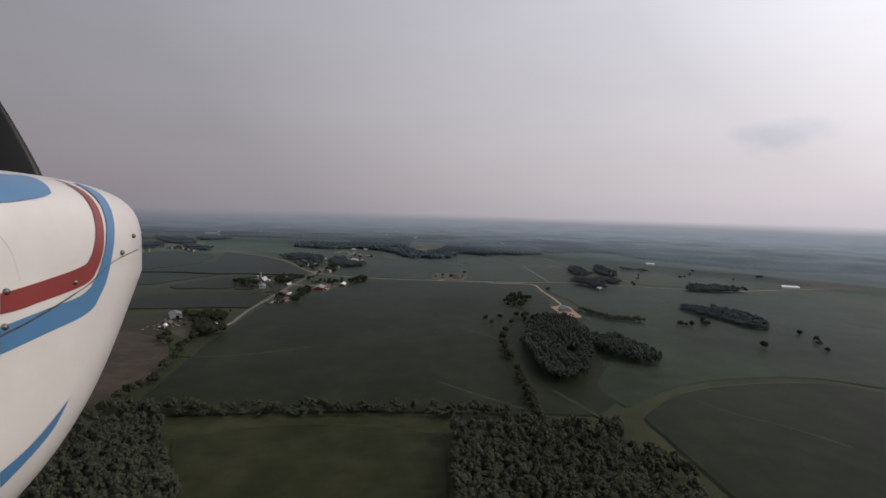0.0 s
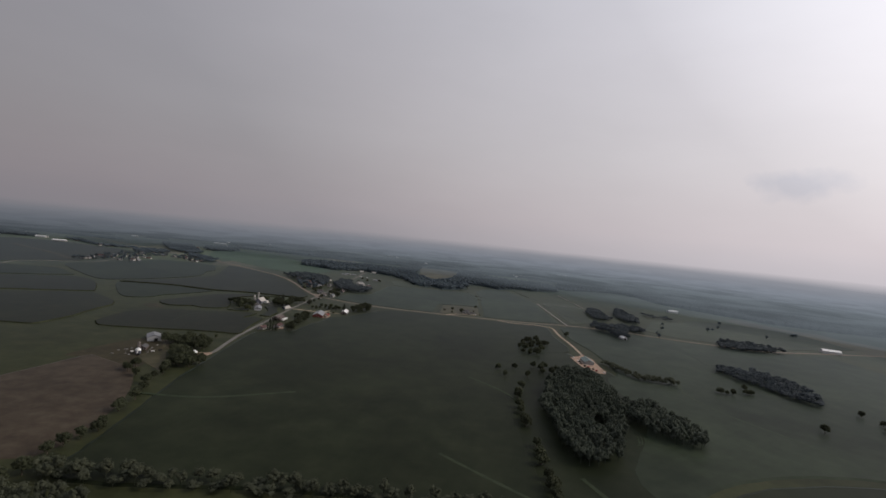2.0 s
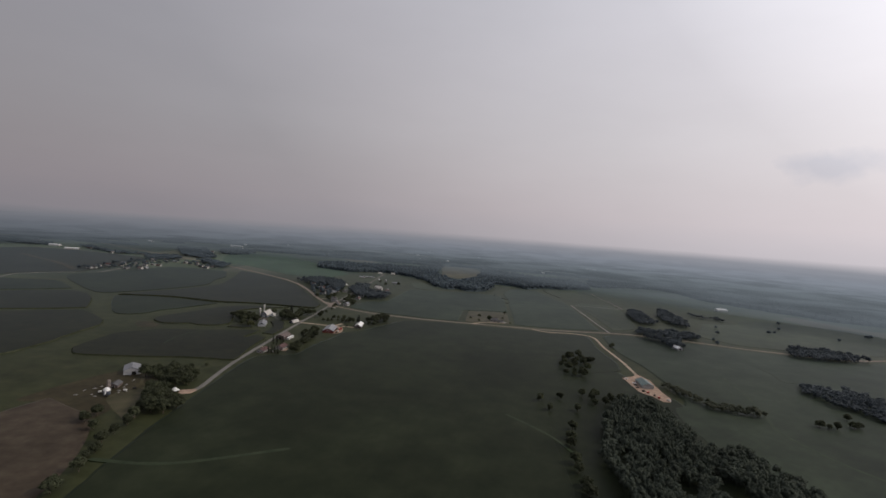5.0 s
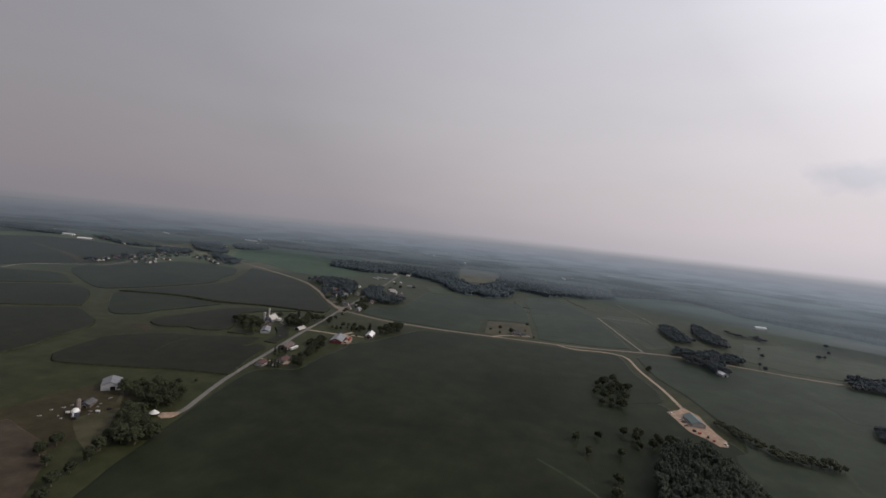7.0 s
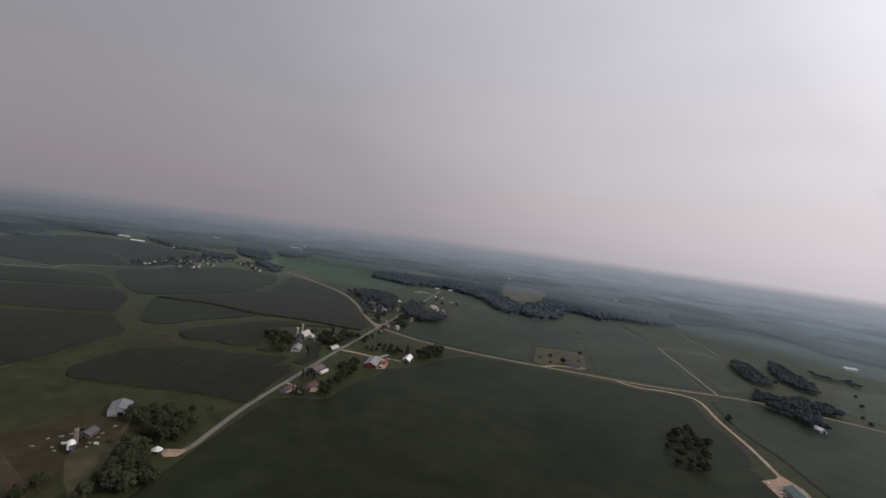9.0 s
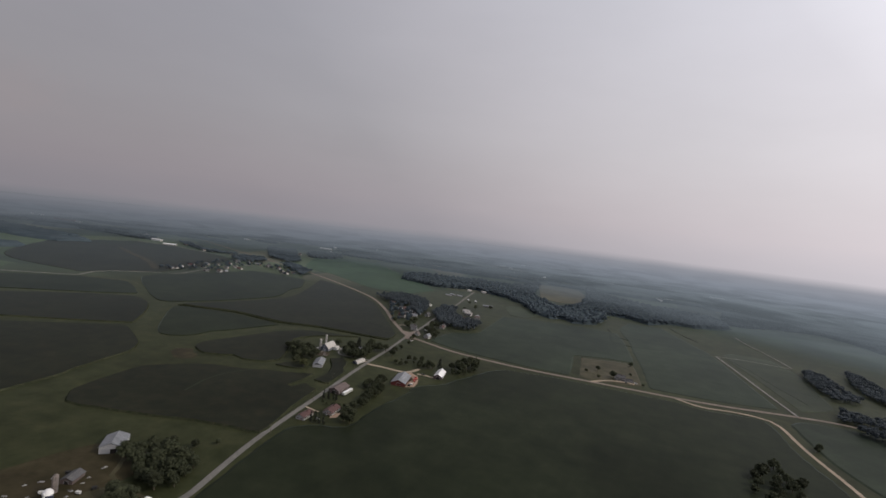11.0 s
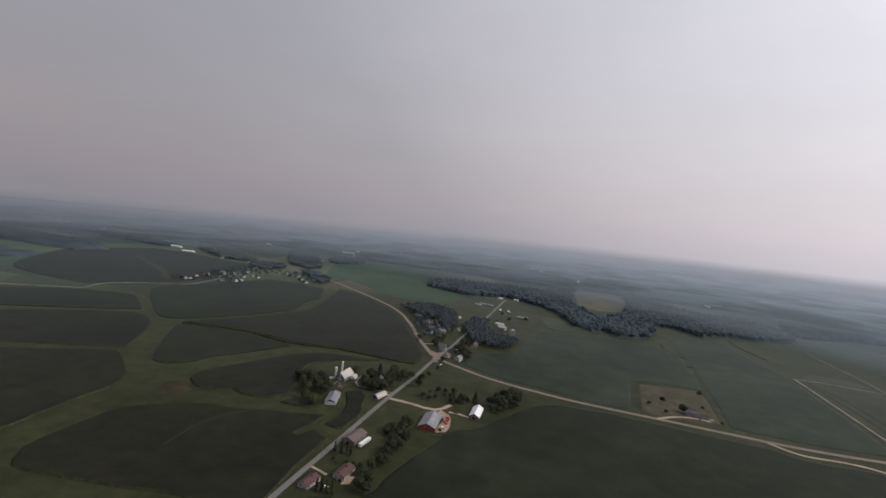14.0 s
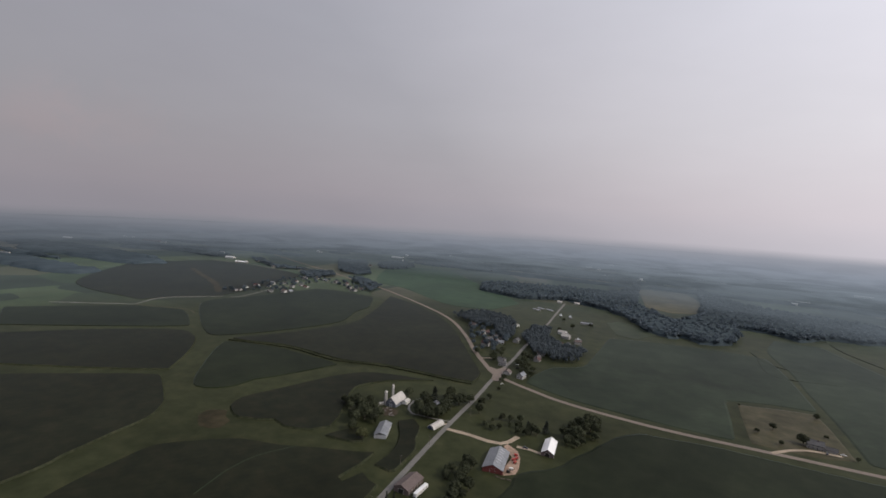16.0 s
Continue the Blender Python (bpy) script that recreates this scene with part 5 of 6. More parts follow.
for x, y, h in ((452, 1210, 6), (585, 1268, 7), (600, 1275, 6), (640, 1330, 7), (410, 1130, 6), (402, 1096, 7), (715, 1250, 7), (480, 1280, 6), (820, 1320, 8), (835, 1330, 8), (545, 1420, 7), (690, 1420, 7)):
    plant(x, y, h, "far", label="lone tree on the slope beyond the highway", group="trees on the slope")
for x, y, h in ((383, 593, 9), (480, 670, 8), (456, 587, 6), (482, 641, 7), (470, 620, 6), (378, 735, 7), (330, 704, 7), (337, 700, 6), (346, 702, 8), (368, 710, 7), (376, 714, 6), (186, 988, 7), (181, 980, 6), (-45, 1144, 7), (-62, 1126, 4), (-44, 1103, 5), (-23, 1119, 9), (8, 1212, 6), (3, 1150, 4), (-70, 1206, 3), (17, 1104, 4), (-338, 1020, 8), (-337, 1042, 6), (-346, 1108, 5)):
    plant(x, y, h, label="lone leafy tree among the fields", group="lone trees")
for x, y in scatter([(-1130, 1310), (-1165, 1480), (-1185, 1620), (-1140, 1640), (-1040, 1650), (-960, 1640), (-890, 1560), (-900, 1520), (-985, 1580), (-1060, 1590), (-1062, 1500), (-1030, 1410), (-1010, 1400), (-1015, 1380), (-1070, 1390), (-1090, 1310)], 20, 46):
    plant(x, y, tree_rng.uniform(6, 10), "far", label="leafy village tree between the houses", group="village trees")
for x, y in scatter([(-510, 1380), (-440, 1420), (-405, 1330), (-400, 1230), (-425, 1210), (-470, 1300)], 17, 47):
    plant(x, y, tree_rng.uniform(7, 11), "far", label="leafy tree between the hamlet's houses", group="hamlet trees")
for x, y in ((-330, 1168), (-322, 1176), (-326, 1158), (-336, 1178), (-352, 1196), (-345, 1186), (-340, 1200), (-333, 1190), (-324, 1146), (-330, 1152), (-318, 1150), (-396, 1233), (-408, 1300), (-422, 1212), (-384, 1187), (-390, 1196), (-346, 1212), (-352, 1232), (-340, 1226), (-346, 1120), (-385, 1222), (-390, 1240), (-345, 1450), (-360, 1560), (-300, 1540), (-330, 1500)):
    plant(x, y, tree_rng.uniform(6, 10), label="leafy tree by the crossroads", group="crossroads trees")

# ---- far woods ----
canopy("far_woods", [(-678, 1868), (-694, 2004), (-647, 2041), (-572, 2054), (-470, 2101), (-360, 2092), (-299, 2159), (-268, 2344), (-244, 1954), (-181, 1789), (-140, 1680), (-146, 1560), (-188, 1580), (-257, 1731), (-321, 1812), (-418, 1850), (-513, 1790), (-608, 1822)], 13, (10, 15), 51, "far dark woodland beyond the hamlet", 1.0, mat=hazy_leaves, roof=mid_haze_woodland)
canopy("far_woods", [(-135, 1630), (-97, 1550), (-58, 1568), (-25, 1640), (-21, 1752), (45, 1777), (97, 1729), (140, 1780), (220, 1800), (316, 1890), (300, 2050), (147, 2108), (40, 2190), (-30, 2380), (-66, 2460), (-70, 1960), (-92, 1830), (-140, 1720)], 13, (10, 14), 52, "far dark woodland beside the stubble field", 1.0, mat=hazy_leaves, roof=mid_haze_woodland)
canopy("far_woods", [(350, 1967), (498, 2041), (640, 2040), (700, 1800), (834, 1670), (960, 1560), (1300, 1560), (1700, 1750), (1600, 2200), (1252, 2355), (1044, 2529), (887, 2684), (624, 2483), (426, 2319)], 19, (9, 13), 63, "broad hazy woodland over the far slope", 0.7, mat=hazy_leaves, roof=mid_haze_woodland, most=4000)
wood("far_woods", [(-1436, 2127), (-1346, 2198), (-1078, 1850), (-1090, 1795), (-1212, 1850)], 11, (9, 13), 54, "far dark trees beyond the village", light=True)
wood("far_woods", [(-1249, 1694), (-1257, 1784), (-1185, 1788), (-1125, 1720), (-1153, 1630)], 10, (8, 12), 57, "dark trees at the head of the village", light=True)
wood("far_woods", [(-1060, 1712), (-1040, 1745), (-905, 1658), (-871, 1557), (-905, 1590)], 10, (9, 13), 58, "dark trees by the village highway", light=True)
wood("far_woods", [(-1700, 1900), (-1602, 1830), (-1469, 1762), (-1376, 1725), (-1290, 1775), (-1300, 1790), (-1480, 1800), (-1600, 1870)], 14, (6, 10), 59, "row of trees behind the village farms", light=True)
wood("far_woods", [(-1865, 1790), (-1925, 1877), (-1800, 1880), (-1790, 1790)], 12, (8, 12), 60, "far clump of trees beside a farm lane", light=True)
canopy("far_woods", [(-1275, 2233), (-1216, 2335), (-1110, 2157), (-1156, 2053)], 15, (8, 12), 55, "far wood block beside green fields", mat=hazy_leaves, roof=mid_haze_woodland)
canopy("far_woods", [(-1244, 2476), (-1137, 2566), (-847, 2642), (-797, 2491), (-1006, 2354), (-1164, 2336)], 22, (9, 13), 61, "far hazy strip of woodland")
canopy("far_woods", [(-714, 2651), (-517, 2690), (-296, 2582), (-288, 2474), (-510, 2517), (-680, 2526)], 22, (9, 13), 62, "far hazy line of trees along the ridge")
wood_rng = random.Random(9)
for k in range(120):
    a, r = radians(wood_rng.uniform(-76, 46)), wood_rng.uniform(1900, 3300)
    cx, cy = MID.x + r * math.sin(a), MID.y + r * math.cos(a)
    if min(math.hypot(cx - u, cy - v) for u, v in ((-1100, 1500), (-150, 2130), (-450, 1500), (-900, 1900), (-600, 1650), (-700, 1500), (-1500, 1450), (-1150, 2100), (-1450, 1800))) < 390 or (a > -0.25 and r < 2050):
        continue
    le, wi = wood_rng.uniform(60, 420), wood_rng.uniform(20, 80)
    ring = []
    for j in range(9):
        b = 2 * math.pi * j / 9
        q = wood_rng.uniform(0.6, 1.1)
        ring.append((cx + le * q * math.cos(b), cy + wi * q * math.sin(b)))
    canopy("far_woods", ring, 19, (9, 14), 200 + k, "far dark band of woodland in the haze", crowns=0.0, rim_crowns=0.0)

# ---- hamlet, village and far farms ----
ROOFS = (dark_roof, brown_roof, grey_metal, dark_roof, red_roof, dark_roof)
small_rng = random.Random(3)


def cottage(x, y, k, group, label=""):
    w, l = small_rng.uniform(8, 10.5), small_rng.uniform(10, 15)
    tall = small_rng.random() < 0.4
    roof = ROOFS[k % len(ROOFS)]
    tint = {dark_roof: "dark-roofed", brown_roof: "brown-roofed", grey_metal: "grey-roofed", red_roof: "red-brown roofed"}[roof]
    return house(x, y, small_rng.choice((0, 90, 180, 270)) + small_rng.uniform(-12, 12), w, l, 5.0 if tall else 2.8, small_rng.uniform(2.2, 3.4), roof,
                 label or f"{tint} {'two-storey' if tall else 'one-storey'} house with pale siding", group=group)


for k, (x, y) in enumerate([(-508, 1384), (-493, 1372), (-475, 1419), (-467, 1326), (-452, 1350), (-445, 1308), (-436, 1311), (-413, 1296), (-405, 1289), (-407, 1315), (-421, 1258), (-380, 1201), (-374, 1181), (-345, 1150), (-333, 1134), (-337, 1378), (-329, 1356), (-314, 1345), (-329, 1346), (-303, 1382), (-295, 1394), (-337, 1234), (-327, 1238), (-386, 1323), (-381, 1377), (-340, 1273)]):
    cottage(x, y, k, "houses of the hamlet")
house(-317, 1400, 80, 10, 15, 5.2, 4.0, worn_white, "white-roofed farmhouse standing over the hamlet's trees")
pole_shed(-330, 1432, 75, 9, 16, 4, 3.2, white_paint, worn_white, "white gabled barn in the hamlet's trees")
for x, y, t in ((-427, 1436, 70), (-416, 1805, 100), (-373, 1815, 85)):
    pole_shed(x, y, t, 8, 13, 3, 2.2, white_paint, worn_white, "small white shed at the hamlet's edge", group="white sheds of the hamlet")
for x, y, t in ((-430, 1666, 60), (-435, 1643, 64), (-408, 1660, 58), (-380, 1608, 10), (-357, 1606, 14)):
    pole_shed(x, y, t, 5, 22, 1.8, 1.2, siding, steel_wall, "low pale nursery tunnel beside the lane", group="nursery tunnels")
for k, (x, y) in enumerate([(-1104, 1322), (-1113, 1344), (-1122, 1408), (-1100, 1422), (-1040, 1384), (-1022, 1400), (-1008, 1417), (-1068, 1497), (-1044, 1499), (-1155, 1602), (-1134, 1607), (-1130, 1635), (-1075, 1626), (-1032, 1628), (-995, 1605), (-926, 1536), (-905, 1545), (-915, 1578),
                            (-1127, 1462), (-1120, 1486), (-1582, 1819), (-1523, 1806), (-1402, 1737), (-1389, 1758), (-1376, 1777), (-1362, 1799), (-1245, 2085), (-940, 1560), (-1052, 1460), (-1125, 1550), (-1135, 1380)]):
    cottage(x, y, k + 2, "houses of the village")
house(-376, 972, 30, 9, 12, 5.0, 3.2, grey_metal, "grey-roofed farmhouse hidden among trees", porch=True)
pole_shed(-1702, 1810, 100, 16, 40, 5, 3, white_paint, white_metal, "long white barn at the village's edge")
pole_shed(-1557, 1748, 110, 14, 46, 4, 2.6, siding, white_metal, "long low shed beside the village farms")
pole_shed(-1338, 2490, 100, 18, 60, 5, 3, white_paint, white_metal, "long white shed beyond the green fields")
pole_shed(-2500, 2020, 100, 20, 110, 5, 3, red_wall, red_roof, "very long far red-roofed barn")
pole_shed(-2360, 2190, 100, 16, 70, 5, 3, red_wall, red_roof, "far long red-roofed shed")
pole_shed(-2570, 2160, 60, 16, 30, 5, 3, white_paint, white_metal, "far white farm building in the haze")
pole_shed(-300, 1562, 95, 9, 24, 2.6, 2.0, siding, grey_metal, "low grey nursery shed in the grass")
pole_shed(263, 1846, 100, 14, 34, 4.5, 3, white_paint, white_metal, "far white shed below the woodland", group="far sheds")
for x, y, t, l in ((647, 1585, 100, 30), (210, 2372, 60, 40), (259, 2435, 100, 60), (555, 2900, 90, 60), (487, 2677, 90, 50)):
    pole_shed(x, y, t, 14, l, 5, 3, white_paint, white_metal, "far white barn against the woodland", group="far sheds")
far_rng = random.Random(21)
for k in range(22):
    a, r = radians(far_rng.uniform(-66, 8)), far_rng.uniform(2200, 3300)
    x, y = MID.x + r * math.sin(a), MID.y + r * math.cos(a)
    ob = pole_shed(x, y, far_rng.uniform(0, 180), far_rng.uniform(10, 16), far_rng.uniform(18, 45), 4.5, 3, white_paint, white_metal if k % 3 else grey_metal,
                   "far white farm shed in the haze" if k % 3 else "far grey-roofed farm shed in the haze", group="far sheds")
    ob.location.z = land_height(x, y)

# ---- vehicles, machines and clutter ----
car(-266, 949, 10, car_dark, "dark car parked on the short gravel drive", 0.1)
car(166, 791, 10, car_white, "white pickup truck beside the green-roofed shed", 0.86, True)
car(189, 736, -70, car_white, "white car at the end of the sandy yard", 0.86)
car(165.5, 783, 8, car_dark, "dark car by the green-roofed shed", 0.86)
car(165, 773, 12, car_dark, "dark pickup truck in the sandy yard", 0.86, True)
car(160.5, 806, 40, car_white, "white car on the edge of the sandy yard", 0.86)
car(-305, 762, 20, car_white, "white car outside the red-brown roofed house", 0.0)
car(-350, 1192, 60, car_white, "white car by the crossroads house")
car(-345, 1176, 40, car_dark, "dark car by the crossroads house")
car(8, 1112, 20, car_white, "white car beside the lone house", 0.3)
car(-6, 1106, 70, car_dark, "dark car on the lone house's drive", 0.3)
car(-342, 1100, 70, car_white, "white car parked by the highway")
for x, y, t in ((-268.5, 921, 40), (-267, 925, 60), (-269, 930, 10), (-266, 917, 80)):
    implement(x, y, t, car_red, "red farm implement on the sandy yard")
implement(-265.5, 905, 30, white_paint, "white feed wagon on the sandy yard")
for x, y, t, m in ((172, 756, 30, car_red), (177, 748, 70, rubber), (168, 760, 10, rubber), (180, 741, 50, car_red)):
    implement(x, y, t, m, "old farm machine on the sandy yard", 0.86)
implement(-266, 899, 10, rubber, "dark machine at the yard's edge")
for x, y, t in ((-374, 571, 20), (-387, 578, 40), (-369, 588, 15), (-396, 600, 10), (-366, 596, 55)):
    implement(x, y, t, white_paint if int(x) % 2 else rubber, "weathered machine in the cluttered farmyard", 0.0)


def tent():
    host = thing("canopy_tent", -326, 600, 15, "white peaked canvas tent at the road's end", "tent")
    bm = bmesh.new()
    bmesh.ops.create_cone(bm, cap_ends=True, segments=12, radius1=3.7, radius2=0.5, depth=2.6, matrix=Matrix.Translation((0, 0, 3.5)))
    for v in bm.verts:
        v.co.x *= 1.15
    part("canopy", bm, white_paint, host)
    for k in range(6):
        a = k * math.pi / 3
        part("pole", tube(bmesh.new(), 3.8 * math.cos(a), 3.3 * math.sin(a), 0, 2.3, 0.08, None, 6), pole_wood, host)
    part("side_cloth", boxed(-3.6, -3.5, -1.9, 1.9, 0.1, 2.25), white_paint, host)


def collapsed_barn():
    host = thing("old_shed", -389, 590, 20, "low dark old shed in the cluttered farmyard", "shed")
    gable_parts(host, 8, 12, 2.6, 2.0, brown_roof, dark_roof, 0.4)
    door_on(host, 4, 0, 2.6, 2.2, "front", opening_shade, "dark open doorway", "doorway")


def fence_row(points, gap, label, group):
    """Separate wooden utility poles along a line."""
    for x, y in points:
        host = thing("utility_pole", x, y, gap, label, "pole", group)
        part("pole", tube(bmesh.new(), 0, 0, -0.3, 9.5, 0.16, 0.11, 8), pole_wood, host)
        part("crossarm", boxed(-1.1, 1.1, -0.07, 0.07, 8.7, 8.86), pole_wood, host)
        for px in (-0.95, 0.0, 0.95):
            part("insulator", tube(bmesh.new(), px, 0, 8.86 if px else 9.5, 9.06 if px else 9.7, 0.05, None, 6), white_paint, host)


tent()
collapsed_barn()
for x, y, t, l in ((-402, 567, 20, 5.0), (-404, 579, 60, 4.0), (-400, 586, 30, 6.0), (-398, 592, 45, 4.5), (-376, 588, 15, 5.0), (-381, 603, 70, 4.0), (-384, 616, 80, 6.0), (-384, 569, 10, 4.0), (-378, 597, 35, 3.5), (-390, 572, 50, 3.0), (-372, 583, 75, 3.0)):
    host = thing("scrap_pile", x, y, t, "low pile of pale scrap sheets in the farmyard", "scrap", "scrap in the farmyard", 0.07)
    for k in range(4):
        part("sheet", boxed(-l * 0.32 + 0.3 * k, l * 0.32 - 0.2 * k, -0.6 + 0.1 * k, 0.6 - 0.13 * k, 0.18 * k, 0.18 * k + 0.15), (weathered, steel_wall, grey_metal, siding)[(k + int(l)) % 4], host, at=pose(0, 0, 0, 0, 0, 7 * k))
for x, y, t, l in ((-424, 947, 10, 4.0), (-419, 943, 50, 5.0), (-414, 949, 30, 3.0), (-410, 942, 70, 4.0), (-420, 951, 80, 3.0), (-406, 938, 20, 5.0)):
    host = thing("feed_rack", x, y, t, "low pale feed rack in the white barn's yard", "feed rack", "racks in the barn's yard", 0.1)
    part("trough", boxed(-l / 2, l / 2, -0.5, 0.5, 0.1, 0.7), weathered, host)
    part("rail", boxed(-l / 2, l / 2, -0.06, 0.06, 1.1, 1.22), steel_wall, host)
    for px in (-l / 2 + 0.1, l / 2 - 0.1):
        part("leg", boxed(px - 0.08, px + 0.08, -0.45, 0.45, 0, 1.2), steel_wall, host)
for x, y, t in ((-272, 888.5, 5), (-267, 888, 12), (-262, 889, -4)):
    host = thing("log_pile", x, y, t, "dark row of logs on the grass by the red barn", "logs", "logs by the barn")
    for k in range(3):
        part("log", tube(bmesh.new(), 0, 0, -1.9, 1.9, 0.24, 0.2, 8), bark, host, at=Matrix.Translation((0, 0.5 * k - 0.5, 0.24)) @ pose(0, 0, 0, 0, 90, 0))
fence_row([(-337, 985), (-344, 905), (-347.5, 860), (-335, 800), (-322, 715)], 0, "wooden utility pole beside the straight road", "utility poles")


# ---- the aircraft's nose ----
CX, HALF, CZ, UP, DOWN, POW, NOSE, FRONT, CHIN, RISE = -1.232, 0.4662, -0.1553, 0.2715, 0.5206, 4.4242, 4.8733, 1.4205, 0.3421, 0.1074


def cowl_point(s, w, side=1):
    """A point of the cowling: s from back to front, w from its bottom (-1) to its top (1)."""
    k = max(1 - s ** NOSE, 0) ** (1 / NOSE)
    z = CZ + RISE * s + w * (UP if w > 0 else DOWN) * k
    x = CX + side * HALF * k * max(1 - abs(w) ** POW, 0) ** (1 / POW)
    return Vector((x, 0.35 + (FRONT + CHIN * min(w * k, 0) - 0.35) * s, z))


def line_at(points, t):
    p = [Vector((*q, 0)) for q in points]
    u = t * (len(p) - 1)
    i = min(int(u), len(p) - 2)
    a, b, c, d = p[max(i - 1, 0)], p[i], p[i + 1], p[min(i + 2, len(p) - 1)]
    t = u - i
    return 0.5 * (2 * b + (c - a) * t + (2 * a - 5 * b + 4 * c - d) * t * t + (3 * b - a - 3 * c + d) * t ** 3)


def paint(host, name, outer, inner, mat, label, lift=0.0022):
    """A painted stripe that lies on the cowling between two lines."""
    bm = bmesh.new()
    rows = []
    for i in range(61):
        a, b = line_at(outer, i / 60), line_at(inner, i / 60)
        row = []
        for j in range(5):
            s, w = a.lerp(b, j / 4)[:2]
            p = cowl_point(s, w)
            du, dw = cowl_point(s + 0.004, w) - p, cowl_point(s, w - 0.004) - p
            out = dw.cross(du).normalized()
            if out.x < 0:
                out = -out
            row.append(bm.verts.new(p + out * lift))
        rows.append(row)
    for a, b in zip(rows, rows[1:]):
        for j in range(4):
            bm.faces.new((a[j], a[j + 1], b[j + 1], b[j]))
    part(name, bm, mat, host, label, smooth=True)


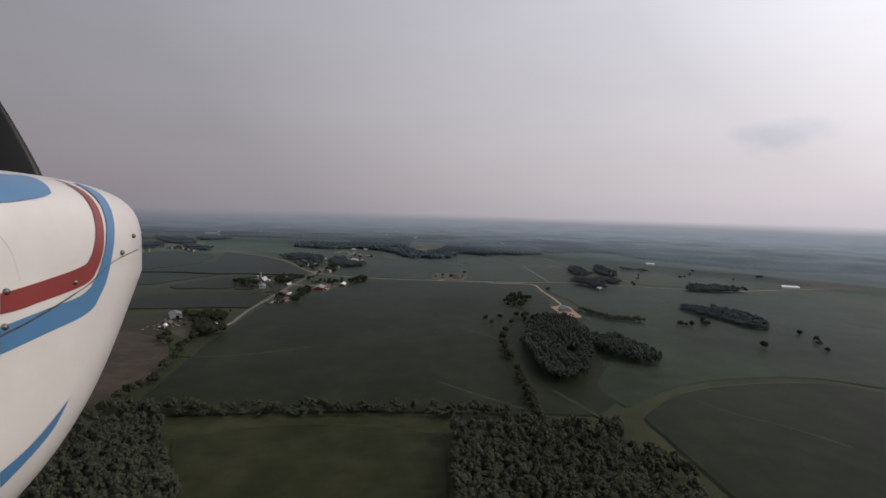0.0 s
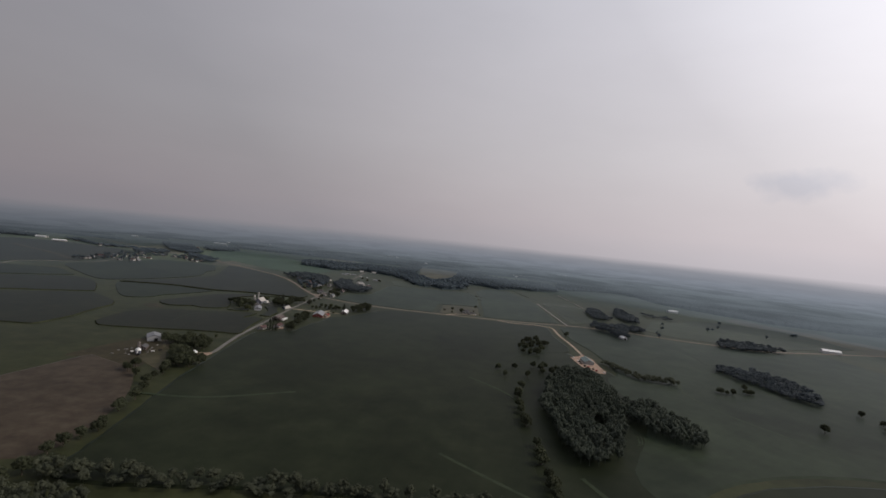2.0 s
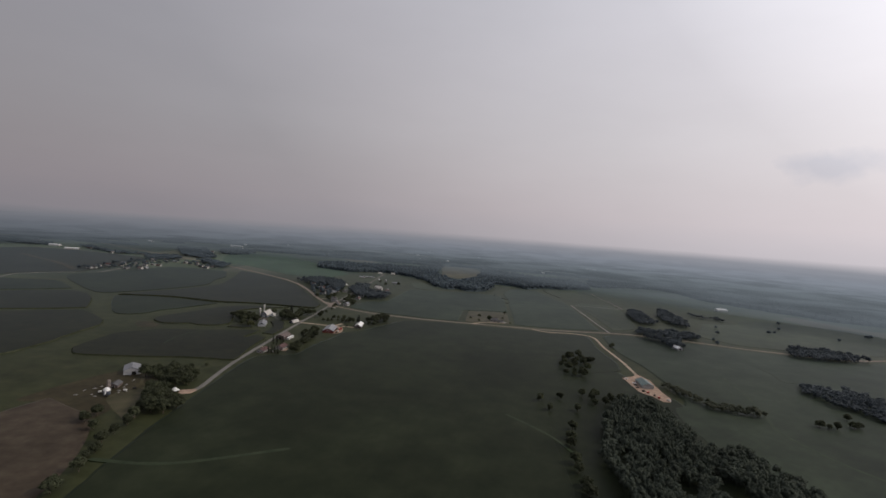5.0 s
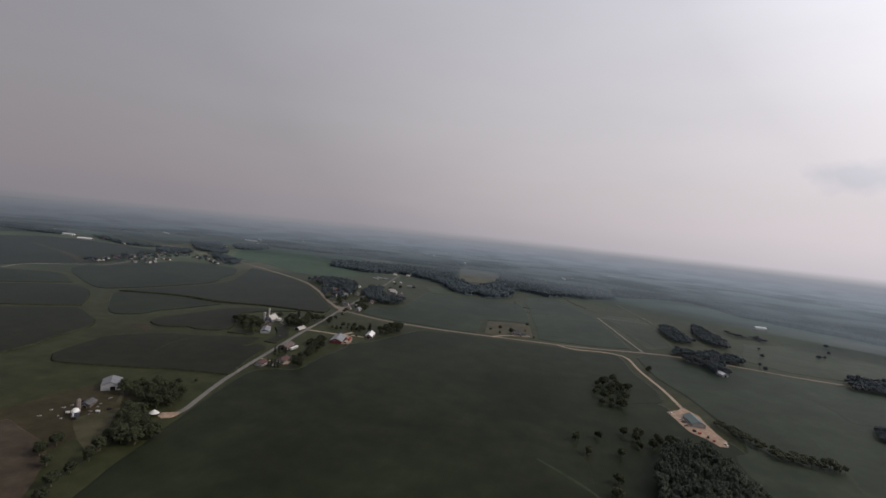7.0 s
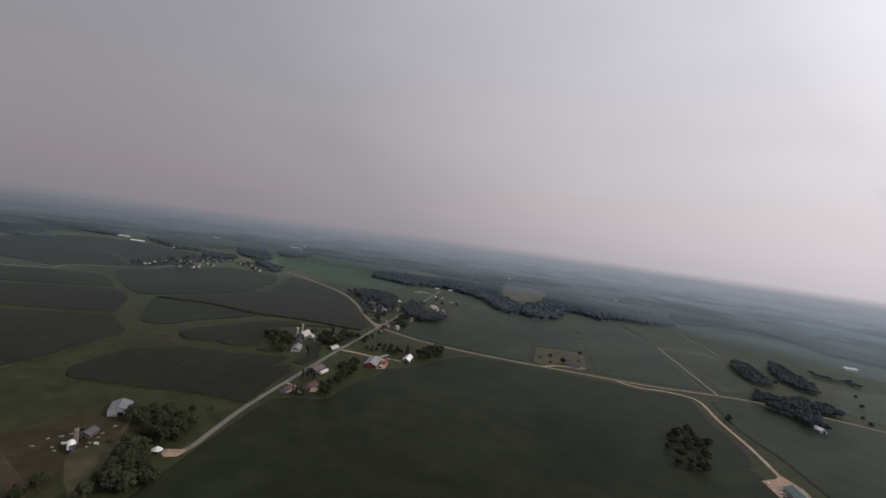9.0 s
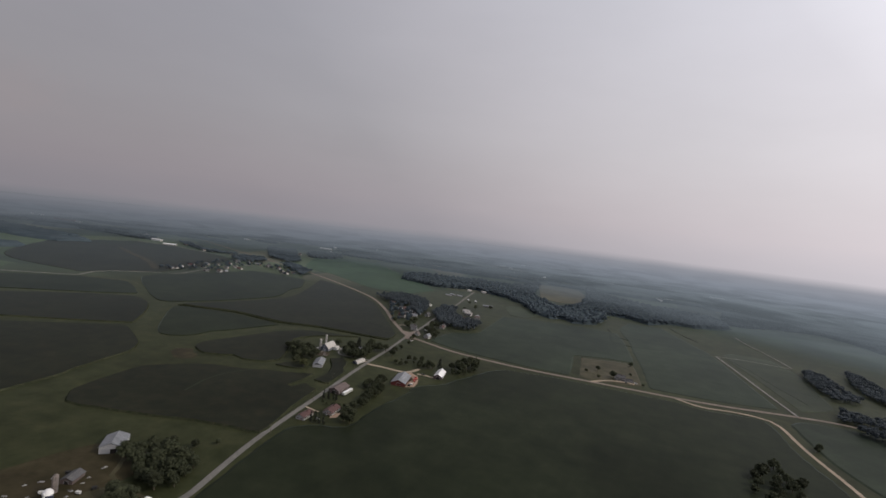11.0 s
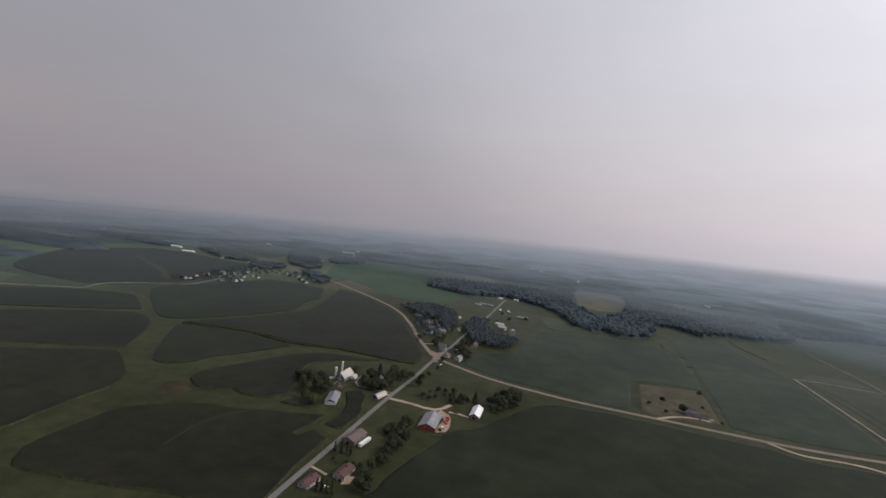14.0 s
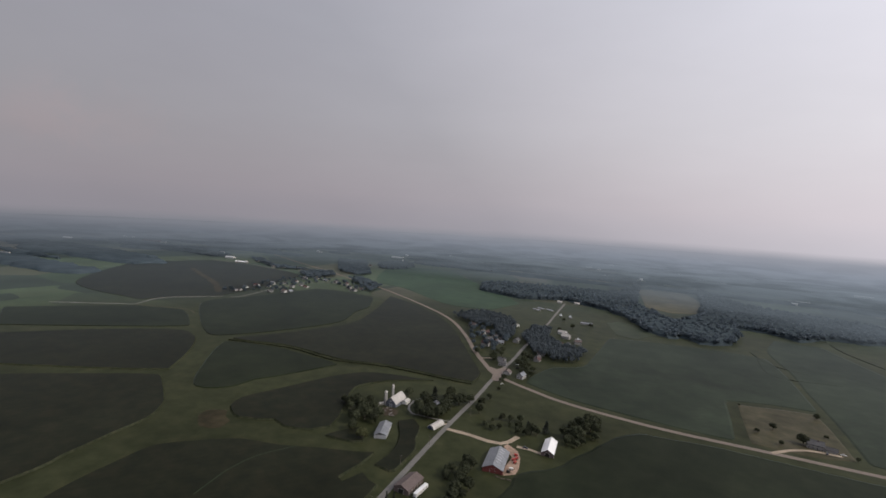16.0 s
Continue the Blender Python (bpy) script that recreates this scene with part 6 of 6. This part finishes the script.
def aircraft_nose():
    white = material("aircraft_white", [(0.58, 0.55, 0.54), (0.62, 0.59, 0.58), (0.66, 0.63, 0.62)], 6.0, 0.35, coat=0.4, patch=(3.0, 0.03))
    red = material("aircraft_red", [(0.20, 0.030, 0.028), (0.235, 0.040, 0.036)], 6.0, 0.35, coat=0.4)
    blue = material("aircraft_blue", [(0.065, 0.17, 0.33), (0.085, 0.20, 0.37)], 6.0, 0.35, coat=0.4)
    black = material("propeller_black", [(0.006, 0.006, 0.006), (0.012, 0.012, 0.012)], 5.0, 0.5)
    steel = material("screw_steel", [(0.10, 0.09, 0.09), (0.22, 0.20, 0.19)], 60.0, 0.4, metal=0.8)
    host = new("aircraft_nose")
    host.matrix_world = eye_pose(*PATH[0][1:]) @ pose(0, 0, 0, -90, 0, 0)
    tagged(host, "white aircraft engine cowling with red and blue stripes, in flight", "aircraft")
    bm = bmesh.new()
    ws = [math.sin(radians(v)) for v in np.linspace(-90, 90, 73)]
    ring = [(w, 1) for w in ws] + [(w, -1) for w in ws[-2:0:-1]]
    rows = [[bm.verts.new(cowl_point(s, w, side)) for w, side in ring] for s in [0.0, 0.1, 0.2, 0.3, 0.4, 0.5] + [math.sin(a) ** (2 / NOSE) for a in np.linspace(0.22, math.pi / 2 - 1e-5, 40)]]
    for a, b in zip(rows, rows[1:]):
        for j in range(len(ring)):
            bm.faces.new((a[j - 1], a[j], b[j], b[j - 1]))
    bm.faces.new(rows[0])
    bm.faces.new(rows[-1][::-1])
    bmesh.ops.recalc_face_normals(bm, faces=bm.faces)
    part("cowling", bm, white, host, smooth=True)
    paint(host, "stripe", [(0.4292, -0.0075), (0.4928, -0.0027), (0.6148, 0.0456), (0.6525, 0.1398), (0.6753, 0.3136), (0.6830, 0.5105), (0.6849, 0.7055), (0.6804, 0.8410), (0.6617, 0.9089)],
          [(0.4281, 0.1183), (0.4922, 0.1384), (0.6000, 0.1913), (0.6332, 0.2531), (0.6530, 0.4160), (0.6599, 0.5849), (0.6632, 0.7253), (0.6627, 0.8558), (0.6563, 0.9107)], red, "dark red painted stripe")
    paint(host, "stripe", [(0.4499, -0.1463), (0.5388, -0.1295), (0.6479, -0.1061), (0.6766, -0.0342), (0.7044, 0.2095), (0.7218, 0.4608), (0.7323, 0.6915), (0.7387, 0.8301), (0.7212, 0.8978)],
          [(0.4355, -0.0520), (0.5217, -0.0342), (0.6173, -0.0114), (0.6527, 0.0900), (0.6771, 0.2635), (0.6925, 0.4598), (0.6991, 0.6547), (0.7024, 0.8092), (0.7058, 0.9006)], blue, "blue painted stripe")
    paint(host, "stripe", [(0.5598, -0.6381), (0.6158, -0.6054), (0.6674, -0.5548), (0.6873, -0.4648)], [(0.5371, -0.5714), (0.5978, -0.5529), (0.6456, -0.5156), (0.6852, -0.4645)], blue, "slim blue painted stripe")
    paint(host, "stripe", [(0.4289, 0.9248), (0.5304, 0.9092), (0.5908, 0.9108), (0.5909, 0.8467), (0.5780, 0.7819)], [(0.3872, 0.6955), (0.4531, 0.6993), (0.4988, 0.7156), (0.5454, 0.7425), (0.5779, 0.7765)], blue, "rounded blue panel")
    for seam, wide in (([(0.3955, -0.1036), (0.4400, -0.0812), (0.5017, -0.0565), (0.6148, 0.0235), (0.7088, 0.1866), (0.8384, 0.2682)], 0.004), ([(0.4173, 0.5421), (0.4319, 0.4767), (0.4492, 0.3589), (0.4636, 0.1695)], 0.0025)):
        paint(host, "seam", [(s, w - wide) for s, w in seam], [(s, w + wide) for s, w in seam], steel, "dark panel seam", 0.0032)
    for s, w in ((0.4393, 0.1226), (0.4443, -0.0555), (0.5892, 0.0822), (0.7495, 0.2576), (0.8124, 0.4121), (0.9318, 0.4863)):
        bm = bmesh.new()
        bmesh.ops.create_uvsphere(bm, u_segments=12, v_segments=8, radius=0.0062)
        part("screw", bm, steel, host, "round steel screw head", Matrix.Translation(cowl_point(s, w) + Vector((0.001, 0, 0))), True)
    hub = Vector((CX, FRONT + 0.06, -0.06))
    bm = bmesh.new()
    rows = []
    for i in range(15):
        t = i / 14
        r = 0.10 + 0.80 * t
        chord = 0.092 * (1 - 0.30 * t) * (1.0 if t < 0.9 else 1 - 4 * (t - 0.9))
        sweep = 0.06 * math.sin(t * 2.4)
        tw = radians(58 - 38 * t)
        c = Vector((-0.52 * r + sweep, 0, 0.87 * r))
        ring = []
        for j in range(10):
            a = 2 * math.pi * j / 10
            u, v = math.cos(a) * chord, math.sin(a) * 0.012 * (1 - 0.5 * t)
            ring.append(bm.verts.new(c + Vector((u * math.cos(tw * 0.4), u * math.sin(tw * 0.4) + v, 0))))
        rows.append(ring)
    for a, b in zip(rows, rows[1:]):
        for j in range(10):
            bm.faces.new((a[j - 1], a[j], b[j], b[j - 1]))
    bm.faces.new(rows[0])
    bm.faces.new(rows[-1][::-1])
    bmesh.ops.recalc_face_normals(bm, faces=bm.faces)
    part("propeller_blade", bm, black, host, "black propeller blade", Matrix.Translation(hub), True)
    part("propeller_hub", tube(bmesh.new(), 0, 0, -0.08, 0.10, 0.14, 0.06, 20), black, host, "", Matrix.Translation(hub) @ pose(0, 0, 0, -90, 0, 0))


aircraft_nose()
